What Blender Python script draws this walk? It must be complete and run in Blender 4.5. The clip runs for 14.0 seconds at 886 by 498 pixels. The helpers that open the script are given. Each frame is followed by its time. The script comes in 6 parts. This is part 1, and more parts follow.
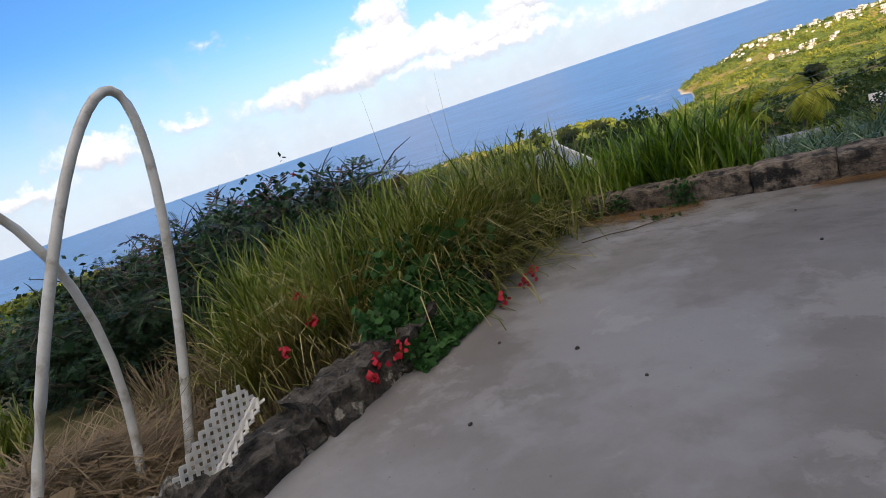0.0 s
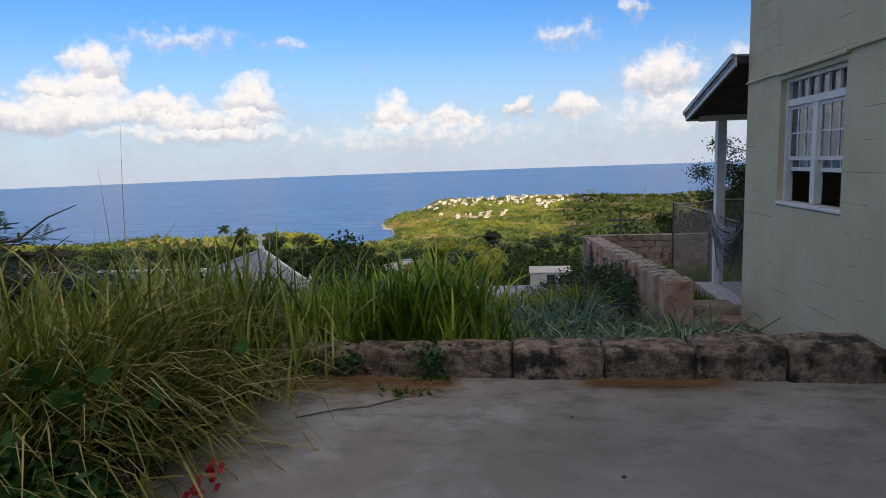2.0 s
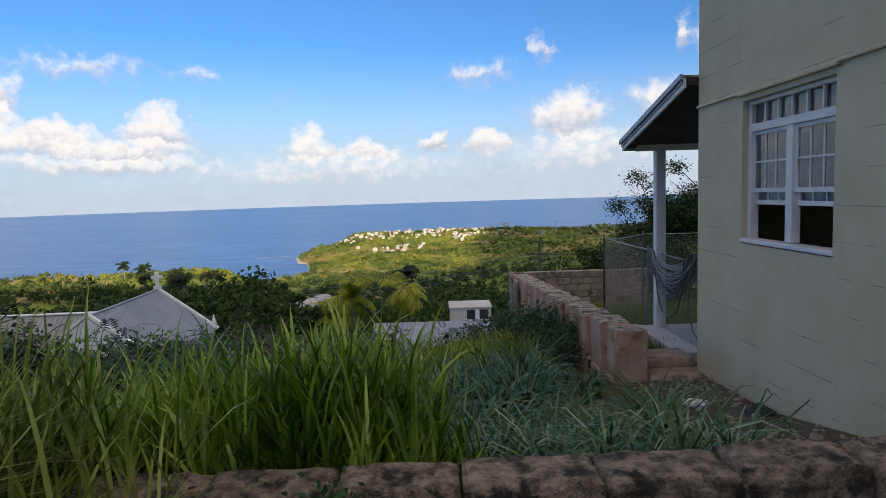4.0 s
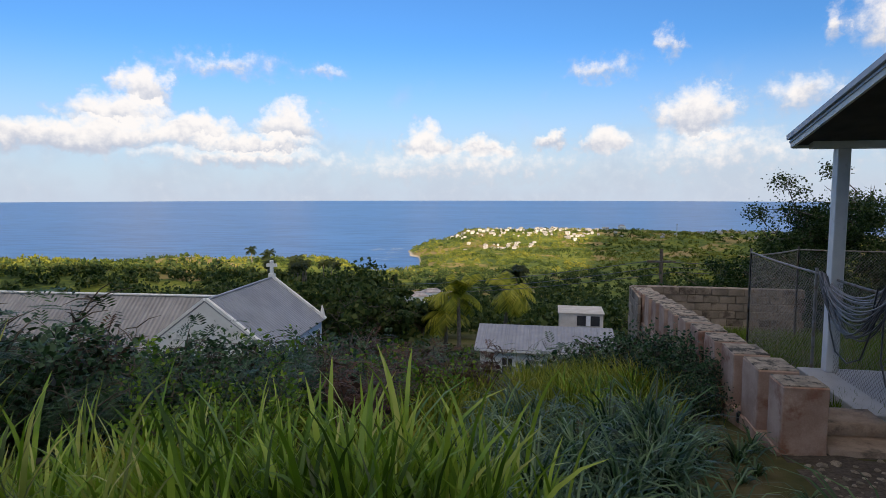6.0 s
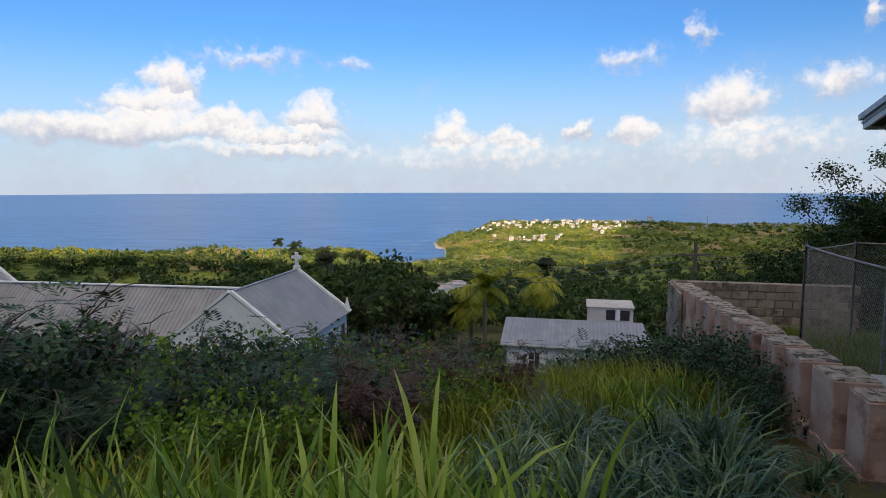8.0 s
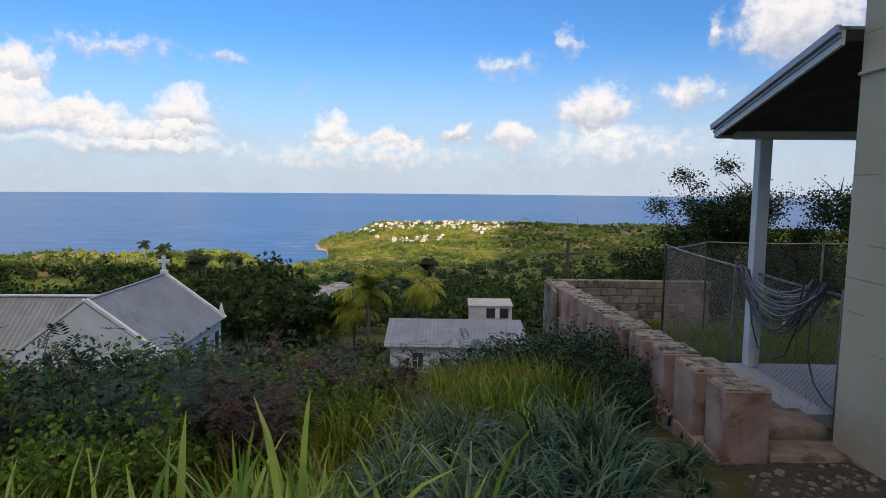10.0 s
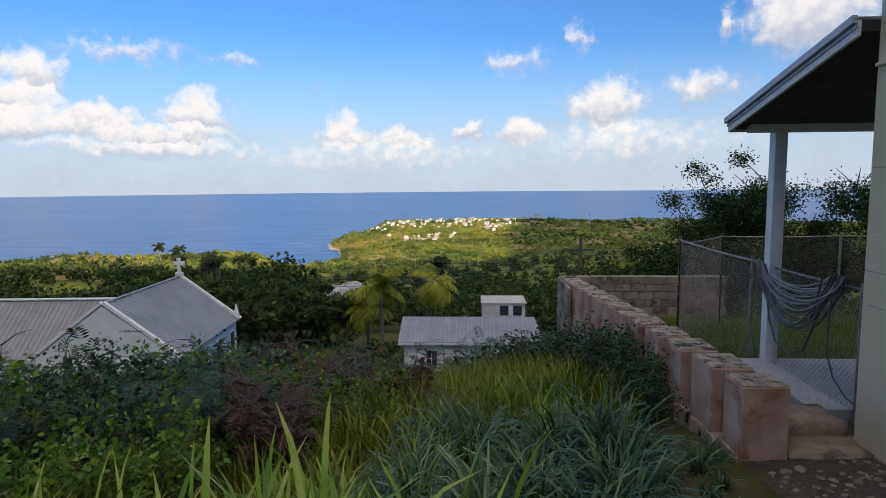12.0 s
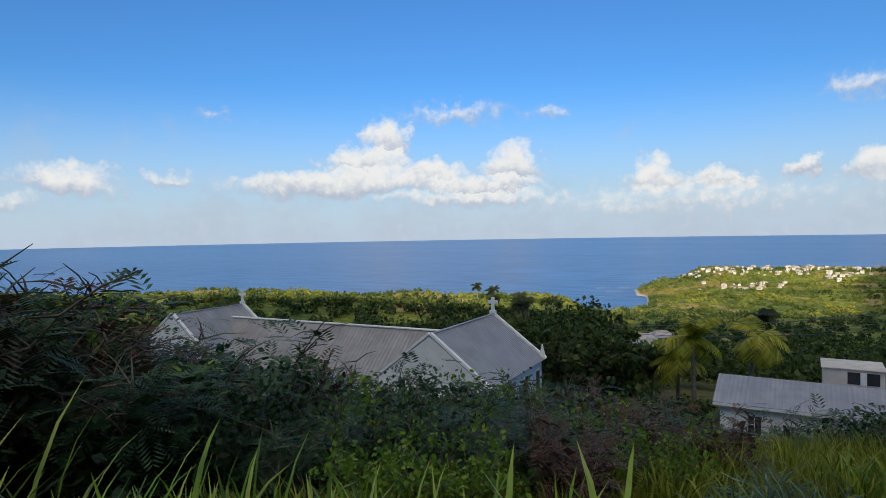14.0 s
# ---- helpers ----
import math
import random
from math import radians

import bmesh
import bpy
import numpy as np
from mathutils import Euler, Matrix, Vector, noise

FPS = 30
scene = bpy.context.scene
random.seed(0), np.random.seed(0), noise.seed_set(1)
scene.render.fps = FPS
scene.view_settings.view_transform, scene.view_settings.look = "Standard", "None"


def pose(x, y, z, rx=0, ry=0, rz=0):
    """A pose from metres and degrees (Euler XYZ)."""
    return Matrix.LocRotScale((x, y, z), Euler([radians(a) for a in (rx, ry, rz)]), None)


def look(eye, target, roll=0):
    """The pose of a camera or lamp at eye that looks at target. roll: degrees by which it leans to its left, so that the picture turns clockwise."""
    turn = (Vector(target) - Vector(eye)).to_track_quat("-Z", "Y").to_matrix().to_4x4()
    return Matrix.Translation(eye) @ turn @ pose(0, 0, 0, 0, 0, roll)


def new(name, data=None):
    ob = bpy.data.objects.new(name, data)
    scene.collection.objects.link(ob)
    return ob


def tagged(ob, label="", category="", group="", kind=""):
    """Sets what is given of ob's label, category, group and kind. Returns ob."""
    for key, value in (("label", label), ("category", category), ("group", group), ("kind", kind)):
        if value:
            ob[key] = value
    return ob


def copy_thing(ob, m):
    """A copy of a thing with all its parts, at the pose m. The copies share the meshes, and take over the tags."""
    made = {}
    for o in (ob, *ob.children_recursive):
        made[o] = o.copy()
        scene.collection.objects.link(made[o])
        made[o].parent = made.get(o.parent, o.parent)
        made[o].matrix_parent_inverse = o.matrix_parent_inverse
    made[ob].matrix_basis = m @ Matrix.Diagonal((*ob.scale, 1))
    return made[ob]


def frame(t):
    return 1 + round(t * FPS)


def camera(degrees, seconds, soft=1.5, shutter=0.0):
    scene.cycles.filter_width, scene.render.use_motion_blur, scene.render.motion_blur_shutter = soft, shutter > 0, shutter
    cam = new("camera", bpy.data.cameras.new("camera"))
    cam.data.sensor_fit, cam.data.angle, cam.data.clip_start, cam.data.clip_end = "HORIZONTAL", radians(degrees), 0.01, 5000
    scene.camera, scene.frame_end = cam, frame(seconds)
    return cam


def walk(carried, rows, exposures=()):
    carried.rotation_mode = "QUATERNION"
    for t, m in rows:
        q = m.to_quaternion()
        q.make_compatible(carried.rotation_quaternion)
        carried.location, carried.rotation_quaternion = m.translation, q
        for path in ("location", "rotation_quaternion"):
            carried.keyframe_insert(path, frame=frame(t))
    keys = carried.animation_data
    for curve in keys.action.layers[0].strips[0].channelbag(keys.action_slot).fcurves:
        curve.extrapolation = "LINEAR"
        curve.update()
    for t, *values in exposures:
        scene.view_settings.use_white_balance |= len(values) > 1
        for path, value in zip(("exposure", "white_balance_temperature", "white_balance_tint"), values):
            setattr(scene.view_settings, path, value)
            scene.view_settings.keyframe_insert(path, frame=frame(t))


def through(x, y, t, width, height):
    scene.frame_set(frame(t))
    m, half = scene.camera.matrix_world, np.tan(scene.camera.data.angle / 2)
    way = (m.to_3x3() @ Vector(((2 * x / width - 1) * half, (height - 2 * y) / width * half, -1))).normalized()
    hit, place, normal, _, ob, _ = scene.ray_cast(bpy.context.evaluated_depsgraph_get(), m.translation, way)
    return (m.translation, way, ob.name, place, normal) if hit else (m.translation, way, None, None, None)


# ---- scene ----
cam = camera(72.4, 14.0, soft=0.8)
PATH = [
    (0, (-0.3, 0.221, 1.617), (-1.497, 1.758, 1.165), -18.7),
    (0.5, (-0.564, 0.572, 1.566), (-1.429, 2.307, 1.076), -10.1),
    (1, (-0.862, 0.874, 1.577), (-1.236, 2.804, 1.21), -6.9),
    (1.5, (-1.024, 1.276, 1.58), (-1.366, 3.238, 1.397), -3.7),
    (2, (-1.162, 1.721, 1.563), (-1.432, 3.683, 1.284), -2.1),
    (2.5, (-1.316, 2.126, 1.524), (-1.397, 4.106, 1.255), -4.3),
    (5, (-1.339, 4.144, 1.534), (-1.326, 6.139, 1.389), -1.3),
    (5.5, (-1.381, 4.516, 1.538), (-1.552, 6.497, 1.32), -2.3),
    (6, (-1.351, 4.839, 1.569), (-1.709, 6.798, 1.385), -0.0),
    (6.5, (-1.383, 5.099, 1.554), (-1.746, 7.053, 1.331), 0.2),
    (7, (-1.512, 5.254, 1.568), (-1.825, 7.221, 1.386), -0.3),
    (7.5, (-1.514, 5.452, 1.525), (-1.839, 7.414, 1.306), -1.9),
    (8, (-1.529, 5.541, 1.51), (-1.969, 7.481, 1.3), -0.1),
    (8.5, (-1.499, 5.68, 1.474), (-1.82, 7.638, 1.226), -0.4),
    (9, (-1.541, 5.716, 1.482), (-1.728, 7.695, 1.256), 0.4),
    (11.5, (-1.516, 5.82, 1.526), (-1.523, 7.81, 1.326), 0.1),
    (12, (-1.549, 5.751, 1.527), (-1.647, 7.737, 1.314), -0.5),
    (12.5, (-1.68, 5.72, 1.534), (-2.093, 7.67, 1.369), -0.5),
    (13, (-1.7, 5.71, 1.521), (-2.685, 7.45, 1.45), -0.4),
    (13.5, (-1.62, 5.73, 1.51), (-2.904, 7.264, 1.478), -0.5),
    (14, (-1.55, 5.76, 1.505), (-2.586, 7.47, 1.451), -1.0),
]
walk(cam, [(t, look(eye, target, roll)) for t, eye, target, roll in PATH], [(0.0, 0.98, 6950, 14), (0.5, 0.5, 6850, 14), (1.0, 0.6, 6850, 14), (1.5, 0.6, 6850, 15), (5.0, 0.62, 6700, 14), (9.0, 0.6, 6700, 14), (12.3, 0.6, 6700, 14), (13.2, 0.42, 6450, 10), (14.0, 0.42, 6450, 10)])

# ---------------------------------------------------------------- light
SUN_HEAD, SUN_UP = 25.0, 13.0          # the way the sunlight travels (degrees left of +y), and its height
SEA = -60.0
rng = random.Random(7)
nrg = np.random.default_rng(11)


class Nodes:
    """Short hand for building node trees."""

    def __init__(self, tree):
        self.tree = tree
        tree.nodes.clear()

    def add(self, kind, **inputs):
        node = self.tree.nodes.new(kind)
        for key, value in inputs.items():
            self.put(node, key, value)
        return node

    def put(self, node, key, value):
        slot = node.inputs[int(key[1:])] if key[0] == "i" and key[1:].isdigit() else node.inputs[key.replace("_", " ")]
        if isinstance(value, bpy.types.NodeSocket):
            self.tree.links.new(value, slot)
        else:
            slot.default_value = value

    def math(self, op, a, b=0.0, c=0.0):
        node = self.tree.nodes.new("ShaderNodeMath")
        node.operation = op
        for i, v in enumerate((a, b, c)):
            self.put(node, "i%d" % i, v)
        return node.outputs[0]

    def vmath(self, op, a, b=(0, 0, 0), out=0):
        node = self.tree.nodes.new("ShaderNodeVectorMath")
        node.operation = op
        self.put(node, "i0", a)
        if op not in ("LENGTH", "NORMALIZE"):
            self.put(node, "i1", b)
        return node.outputs[out]

    def noise(self, vector, scale, detail=4.0, rough=0.55, out=0):
        return self.add("ShaderNodeTexNoise", Vector=vector, Scale=scale, Detail=detail, Roughness=rough).outputs[out]

    def ramp(self, fac, stops):
        node = self.add("ShaderNodeValToRGB", Fac=fac)
        el = node.color_ramp.elements
        while len(el) < len(stops):
            el.new(0.5)
        for e, (p, c) in zip(el, stops):
            e.position = p
            e.color = (*c, 1) if len(c) == 3 else c
        return node.outputs[0]

    def mix(self, fac, a, b, blend="MIX"):
        node = self.tree.nodes.new("ShaderNodeMix")
        node.data_type, node.blend_type = "RGBA", blend
        self.put(node, "i0", fac)
        self.put(node, "i6", a if isinstance(a, bpy.types.NodeSocket) else (*a, 1))
        self.put(node, "i7", b if isinstance(b, bpy.types.NodeSocket) else (*b, 1))
        return node.outputs[2]

    def smooth(self, v, lo, hi):
        node = self.tree.nodes.new("ShaderNodeMapRange")
        node.interpolation_type = "SMOOTHSTEP"
        for key, value in (("Value", v), ("From_Min", lo), ("From_Max", hi)):
            self.put(node, key, value)
        return node.outputs[0]


def make_world():
    world = bpy.data.worlds.new("sky")
    scene.world = world
    world.use_nodes = True
    n = Nodes(world.node_tree)
    sky = n.add("ShaderNodeTexSky")
    sky.sky_type, sky.sun_disc = "NISHITA", False
    sky.sun_elevation, sky.sun_rotation = radians(SUN_UP), radians(180 - SUN_HEAD)
    sky.air_density, sky.dust_density, sky.ozone_density, sky.altitude = 1.0, 0.6, 2.0, 100
    way = n.add("ShaderNodeTexCoord").outputs["Generated"]
    xyz = n.add("ShaderNodeSeparateXYZ", Vector=way).outputs
    az = n.math("MULTIPLY", n.math("ARCTAN2", n.math("MULTIPLY", xyz[0], -1.0), xyz[1]), 57.2958)
    up = n.math("MULTIPLY", n.math("ARCSINE", xyz[2]), 57.2958)
    spot = n.add("ShaderNodeCombineXYZ", X=az, Y=up, Z=0.0).outputs[0]
    warp = n.vmath("SUBTRACT", n.noise(spot, 0.42, 6.0, 0.6, 1), (0.5, 0.5, 0.5))
    bent = n.vmath("ADD", spot, n.vmath("MULTIPLY", warp, (5.5, 3.8, 0)))
    # cumulus: heading, height, half width, half height, thickness
    puffs = [(41.5, 4.7, 11.5, 1.8, 1), (36.4, 8.4, 2.8, 3.0, 1), (38.3, 6.4, 5.2, 2.0, 1), (32.6, 5.2, 6, 1.8, 1), (24.3, 6.0, 3.5, 2.9, 1), (27.5, 4.3, 7, 1.4, .9), (28.5, 3.0, 13, 1.2, .6),
             (12, 4.6, 3.1, 2.3, 1), (6.5, 4.0, 4.6, 1.2, .8), (-12, 7.0, 4.2, 3.1, 1), (-4.5, 4.7, 2.8, 2.0, 1), (0.3, 4.8, 2.1, 1.0, .8),
             (-13.5, 4.7, 6, 1.0, .6), (-28, 13.0, 6.0, 3.8, 1), (-20, 8, 4, 1.9, .55), (-4, 11, 3.6, 1.3, .45), (-9.6, 12.6, 1.5, 1.6, .5),
             (30, 11, 7, 1.2, .4), (21, 11, 2.4, 1, .4), (-22, 13.2, 1.2, 2, .55), (63, 4.7, 4.8, 1.9, .8), (69, 3, 6, 1.2, .6),
             (55.5, 5, 2.6, 1, .5), (72, 5.6, 1.8, 1.2, .6), (-27, 5, 7, 1.2, .5), (51, 10.6, 2, .8, .3), (95, 8, 9, 3, .9),
             (9, 2.4, 20, 2.6, .38), (-14, 3.2, 16, 3.4, .38), (-60, 10, 12, 4, .9), (-95, 7, 10, 3, .9), (150, 12, 14, 4, .8), (-150, 9, 12, 3, .8), (130, 22, 10, 4, .5)]
    body, tops = None, None
    for a, e, w, h, thick in puffs:
        off = n.vmath("MULTIPLY", n.vmath("SUBTRACT", bent, (a, e, 0)), (1 / w, 1 / h, 0))
        near = n.math("MULTIPLY", n.math("SUBTRACT", 1.0, n.vmath("LENGTH", off, out=1)), thick)
        high = n.add("ShaderNodeSeparateXYZ", Vector=off).outputs[1]
        body = near if body is None else n.math("MAXIMUM", body, near)
        lit = n.math("MULTIPLY", n.math("ADD", high, 0.48), n.smooth(near, 0.0, 0.3))
        tops = lit if tops is None else n.math("MAXIMUM", tops, lit)
    grain = n.noise(spot, 0.9, 7.0, 0.6)
    soft = n.noise(spot, 0.16, 3.0)
    veil = n.math("MULTIPLY", n.smooth(n.math("ADD", soft, n.math("MULTIPLY", up, -0.03)), 0.3, 0.6), 0.42)
    cover = n.math("MULTIPLY", n.smooth(n.math("ADD", body, n.math("MULTIPLY", n.math("SUBTRACT", grain, 0.5), 0.75)), -0.05, 0.58), 0.94)
    cover = n.math("MAXIMUM", cover, veil)
    # unseen broken cloud overhead, added to lift the fill light
    fill_cloud = n.smooth(n.math("ADD", n.noise(way, 3.2, 6.0, 0.6), n.math("MULTIPLY", n.smooth(up, 22.0, 50.0), 0.34)), 0.62, 0.78)
    fill_cloud = n.math("MULTIPLY", fill_cloud, n.smooth(up, 20.0, 32.0))
    # the added cloud is brightest sunward, to light walls facing that way
    toward = n.add("ShaderNodeVectorMath", i0=way, i1=(math.sin(radians(SUN_HEAD)), -math.cos(radians(SUN_HEAD)), 0.35))
    toward.operation = "DOT_PRODUCT"
    sunward = n.math("MULTIPLY_ADD", n.smooth(toward.outputs[1], -0.2, 0.95), 1.5, 0.35)
    overhead = n.vmath("MULTIPLY", (CLOUD * 0.97, CLOUD * 0.93, CLOUD * 0.87), n.add("ShaderNodeCombineXYZ", X=sunward, Y=sunward, Z=sunward).outputs[0])
    shade = n.mix(n.smooth(n.math("ADD", tops, n.math("MULTIPLY", n.math("SUBTRACT", grain, 0.5), 1.2)), -0.1, 0.9), (0.52, 0.58, 0.69), (1.0, 0.985, 0.95))
    cloud = n.mix(1.0, shade, (CLOUD, CLOUD, CLOUD), "MULTIPLY")
    # sea haze low over the horizon
    haze = n.math("MULTIPLY", n.math("SUBTRACT", 1.0, n.smooth(up, -1.0, 14.0)), 0.9)
    clear = n.mix(1.0, sky.outputs[0], SKY_TINT, "MULTIPLY")
    air = n.mix(haze, clear, (CLOUD * .62, CLOUD * .73, CLOUD * .87))
    seen = n.mix(n.math("MULTIPLY", fill_cloud, 0.95), n.mix(cover, air, cloud), overhead)
    back = n.add("ShaderNodeBackground", Color=seen, Strength=SKY)
    n.add("ShaderNodeOutputWorld", Surface=back.outputs[0])


SKY, CLOUD, SKY_TINT = 0.094, 6.9, (0.40, 0.80, 1.28)
make_world()
sun = new("sun", bpy.data.lights.new("sun", "SUN"))
sun.data.energy, sun.data.angle, sun.data.color = 5.0, radians(0.5), (1.0, 0.87, 0.66)
sun.matrix_world = look((0, 0, 0), (-math.sin(radians(SUN_HEAD)), math.cos(radians(SUN_HEAD)), -math.tan(radians(SUN_UP))))


# ---------------------------------------------------------------- materials
def material(name, low, high, rough=0.8, scale=6.0, fine=60.0, bump=0.3, metal=0.0, spread=0.12, stain=None, stain_scale=0.6, stain_size=(0.5, 0.7), spec=0.4, reach=0.01):
    """A surface whose colour drifts between two tones at a coarse and a fine size, with relief and, if given, stains."""
    m = bpy.data.materials.new(name)
    m.use_nodes = True
    n = Nodes(m.node_tree)
    spot = n.add("ShaderNodeTexCoord").outputs["Object"]
    rand = n.add("ShaderNodeObjectInfo").outputs["Random"]
    place = n.vmath("ADD", spot, n.add("ShaderNodeCombineXYZ", X=n.math("MULTIPLY", rand, 37.0), Y=0.0, Z=0.0).outputs[0])
    coarse, small = n.noise(place, scale), n.noise(place, fine, 3.0)
    tone = n.mix(n.smooth(n.math("ADD", n.math("MULTIPLY", coarse, 0.75), n.math("MULTIPLY", small, 0.25)), 0.3, 0.7), low, high)
    if stain:
        mask = n.smooth(n.noise(place, stain_scale, 6.0, 0.65), *stain_size)
        tone = n.mix(mask, tone, stain)
    vary = n.add("ShaderNodeHueSaturation", Color=tone, Value=n.math("ADD", 1.0 - spread, n.math("MULTIPLY", rand, spread * 2))).outputs[0]
    relief = n.add("ShaderNodeBump", Strength=bump, Distance=reach, Height=n.math("ADD", coarse, n.math("MULTIPLY", small, 0.5)))
    p = n.add("ShaderNodeBsdfPrincipled", Base_Color=vary, Roughness=n.math("ADD", rough - 0.1, n.math("MULTIPLY", small, 0.2)), Metallic=metal, Normal=relief.outputs[0])
    p.inputs["Specular IOR Level"].default_value = spec
    n.add("ShaderNodeOutputMaterial", Surface=p.outputs[0])
    return m


def leaf_material(name, tones, through=0.3, rough=0.5, patch=0.25, drifting=0.28, spec=0.15):
    """Foliage: every leaf takes its own tone; thin, so light shines through."""
    m = bpy.data.materials.new(name)
    m.use_nodes = True
    n = Nodes(m.node_tree)
    island = n.add("ShaderNodeNewGeometry").outputs["Random Per Island"]
    rand = n.add("ShaderNodeObjectInfo").outputs["Random"]
    where = n.add("ShaderNodeTexCoord").outputs["Object"]
    drift = n.noise(where, patch, 3.0)
    pick = n.math("ADD", n.math("MULTIPLY", n.math("POWER", island, 1.3), 0.94 - drifting), n.math("ADD", n.math("MULTIPLY", rand, 0.08), n.math("MULTIPLY", n.smooth(drift, 0.35, 0.65), drifting)))
    tone = n.ramp(pick, [(i / (len(tones) - 1), c) for i, c in enumerate(tones)])
    p = n.add("ShaderNodeBsdfPrincipled", Base_Color=tone, Roughness=rough)
    p.inputs["Specular IOR Level"].default_value = spec
    glow = n.add("ShaderNodeBsdfTranslucent", Color=n.mix(1.0, tone, (1.3, 1.4, 0.6), "MULTIPLY"))
    both = n.add("ShaderNodeMixShader", Fac=through, i1=p.outputs[0], i2=glow.outputs[0])
    n.add("ShaderNodeOutputMaterial", Surface=both.outputs[0])
    return m


def concrete_material():
    m = bpy.data.materials.new("worn_concrete")
    m.use_nodes = True
    n = Nodes(m.node_tree)
    spot = n.add("ShaderNodeTexCoord").outputs["Object"]
    big, mid, fine = n.noise(spot, 0.45, 4.0, 0.5), n.noise(spot, 2.2, 6.0, 0.6), n.noise(spot, 45.0, 3.0)
    tone = n.ramp(n.math("ADD", n.math("MULTIPLY", big, 0.75), n.math("MULTIPLY", mid, 0.25)), [(0.36, (0.155, 0.142, 0.138)), (0.5, (0.20, 0.19, 0.19)), (0.62, (0.25, 0.245, 0.255))])
    bent = n.vmath("ADD", spot, n.vmath("MULTIPLY", n.noise(spot, 3.0, 5.0, 0.65, 1), (0.35, 0.35, 0)))
    pale = n.smooth(n.noise(n.vmath("ADD", bent, (3.1, 7.7, 0)), 0.5, 6.0, 0.6), 0.47, 0.60)
    tone = n.mix(n.math("MULTIPLY", pale, 0.42), tone, (0.35, 0.35, 0.375))
    skin = n.smooth(n.noise(n.vmath("ADD", bent, (11.0, 2.0, 0)), 1.1, 7.0, 0.68), 0.56, 0.64)
    tone = n.mix(n.math("MULTIPLY", skin, 0.3), tone, (0.40, 0.40, 0.41))
    ys = n.add("ShaderNodeSeparateXYZ", Vector=spot).outputs[1]
    grime = n.math("MULTIPLY", n.smooth(n.noise(n.vmath("MULTIPLY", spot, (0.9, 1.7, 1.0)), 3.2, 8.0, 0.74), 0.46, 0.64), n.smooth(ys, 3.6, 5.8))
    dark = n.math("MAXIMUM", n.math("MULTIPLY", grime, 0.75), n.math("MULTIPLY", n.smooth(n.noise(spot, 1.5, 9.0, 0.7), 0.58, 0.72), 0.35))
    tone = n.mix(dark, tone, (0.10, 0.092, 0.082))
    speck = n.math("MULTIPLY", n.smooth(n.noise(spot, 28.0, 2.0), 0.70, 0.76), 0.6)
    tone = n.mix(speck, tone, (0.12, 0.11, 0.10))
    relief = n.add("ShaderNodeBump", Strength=0.35, Distance=0.006, Height=n.math("ADD", mid, n.math("MULTIPLY", fine, 0.4)))
    p = n.add("ShaderNodeBsdfPrincipled", Base_Color=tone, Roughness=n.math("SUBTRACT", 0.8, n.math("MULTIPLY", pale, 0.2)), Normal=relief.outputs[0])
    n.add("ShaderNodeOutputMaterial", Surface=p.outputs[0])
    return m


def plaster_material(name, low, high, course, length):
    """Painted block wall: the block courses telegraph through the paint as broken hairline cracks."""
    m = bpy.data.materials.new(name)
    m.use_nodes = True
    n = Nodes(m.node_tree)
    spot = n.add("ShaderNodeTexCoord").outputs["Object"]
    xyz = n.add("ShaderNodeSeparateXYZ", Vector=spot).outputs
    flat = n.add("ShaderNodeCombineXYZ", X=n.math("ADD", xyz[0], xyz[1]), Y=n.math("ADD", xyz[2], n.math("MULTIPLY", n.math("SUBTRACT", n.noise(spot, 9.0, 3.0), 0.5), 0.012)), Z=0.0).outputs[0]
    brick = n.add("ShaderNodeTexBrick", Vector=flat, Scale=1.0, Mortar_Size=0.006, Mortar_Smooth=0.3, Brick_Width=length, Row_Height=course)
    coarse, fine = n.noise(spot, 1.3, 6.0, 0.6), n.noise(spot, 70.0, 3.0)
    tone = n.mix(n.smooth(coarse, 0.3, 0.7), low, high)
    streak = n.noise(n.vmath("MULTIPLY", spot, (5.0, 5.0, 0.5)), 1.0, 5.0, 0.6)
    tone = n.mix(n.math("MULTIPLY", n.smooth(streak, 0.5, 0.75), 0.14), tone, (low[0] * 0.72, low[1] * 0.7, low[2] * 0.66))
    broken = n.smooth(n.noise(n.vmath("MULTIPLY", spot, (1.0, 1.0, 2.5)), 1.1, 5.0, 0.6), 0.50, 0.60)
    crack = n.math("MULTIPLY", n.math("MULTIPLY", brick.outputs["Fac"], broken), 0.6)
    tone = n.mix(crack, tone, (0.10, 0.09, 0.07))
    height = n.math("SUBTRACT", n.math("ADD", n.math("MULTIPLY", fine, 0.25), n.math("MULTIPLY", coarse, 0.6)), n.math("MULTIPLY", brick.outputs["Fac"], 0.25))
    relief = n.add("ShaderNodeBump", Strength=0.35, Distance=0.006, Height=height)
    p = n.add("ShaderNodeBsdfPrincipled", Base_Color=tone, Roughness=0.75, Normal=relief.outputs[0])
    n.add("ShaderNodeOutputMaterial", Surface=p.outputs[0])
    return m


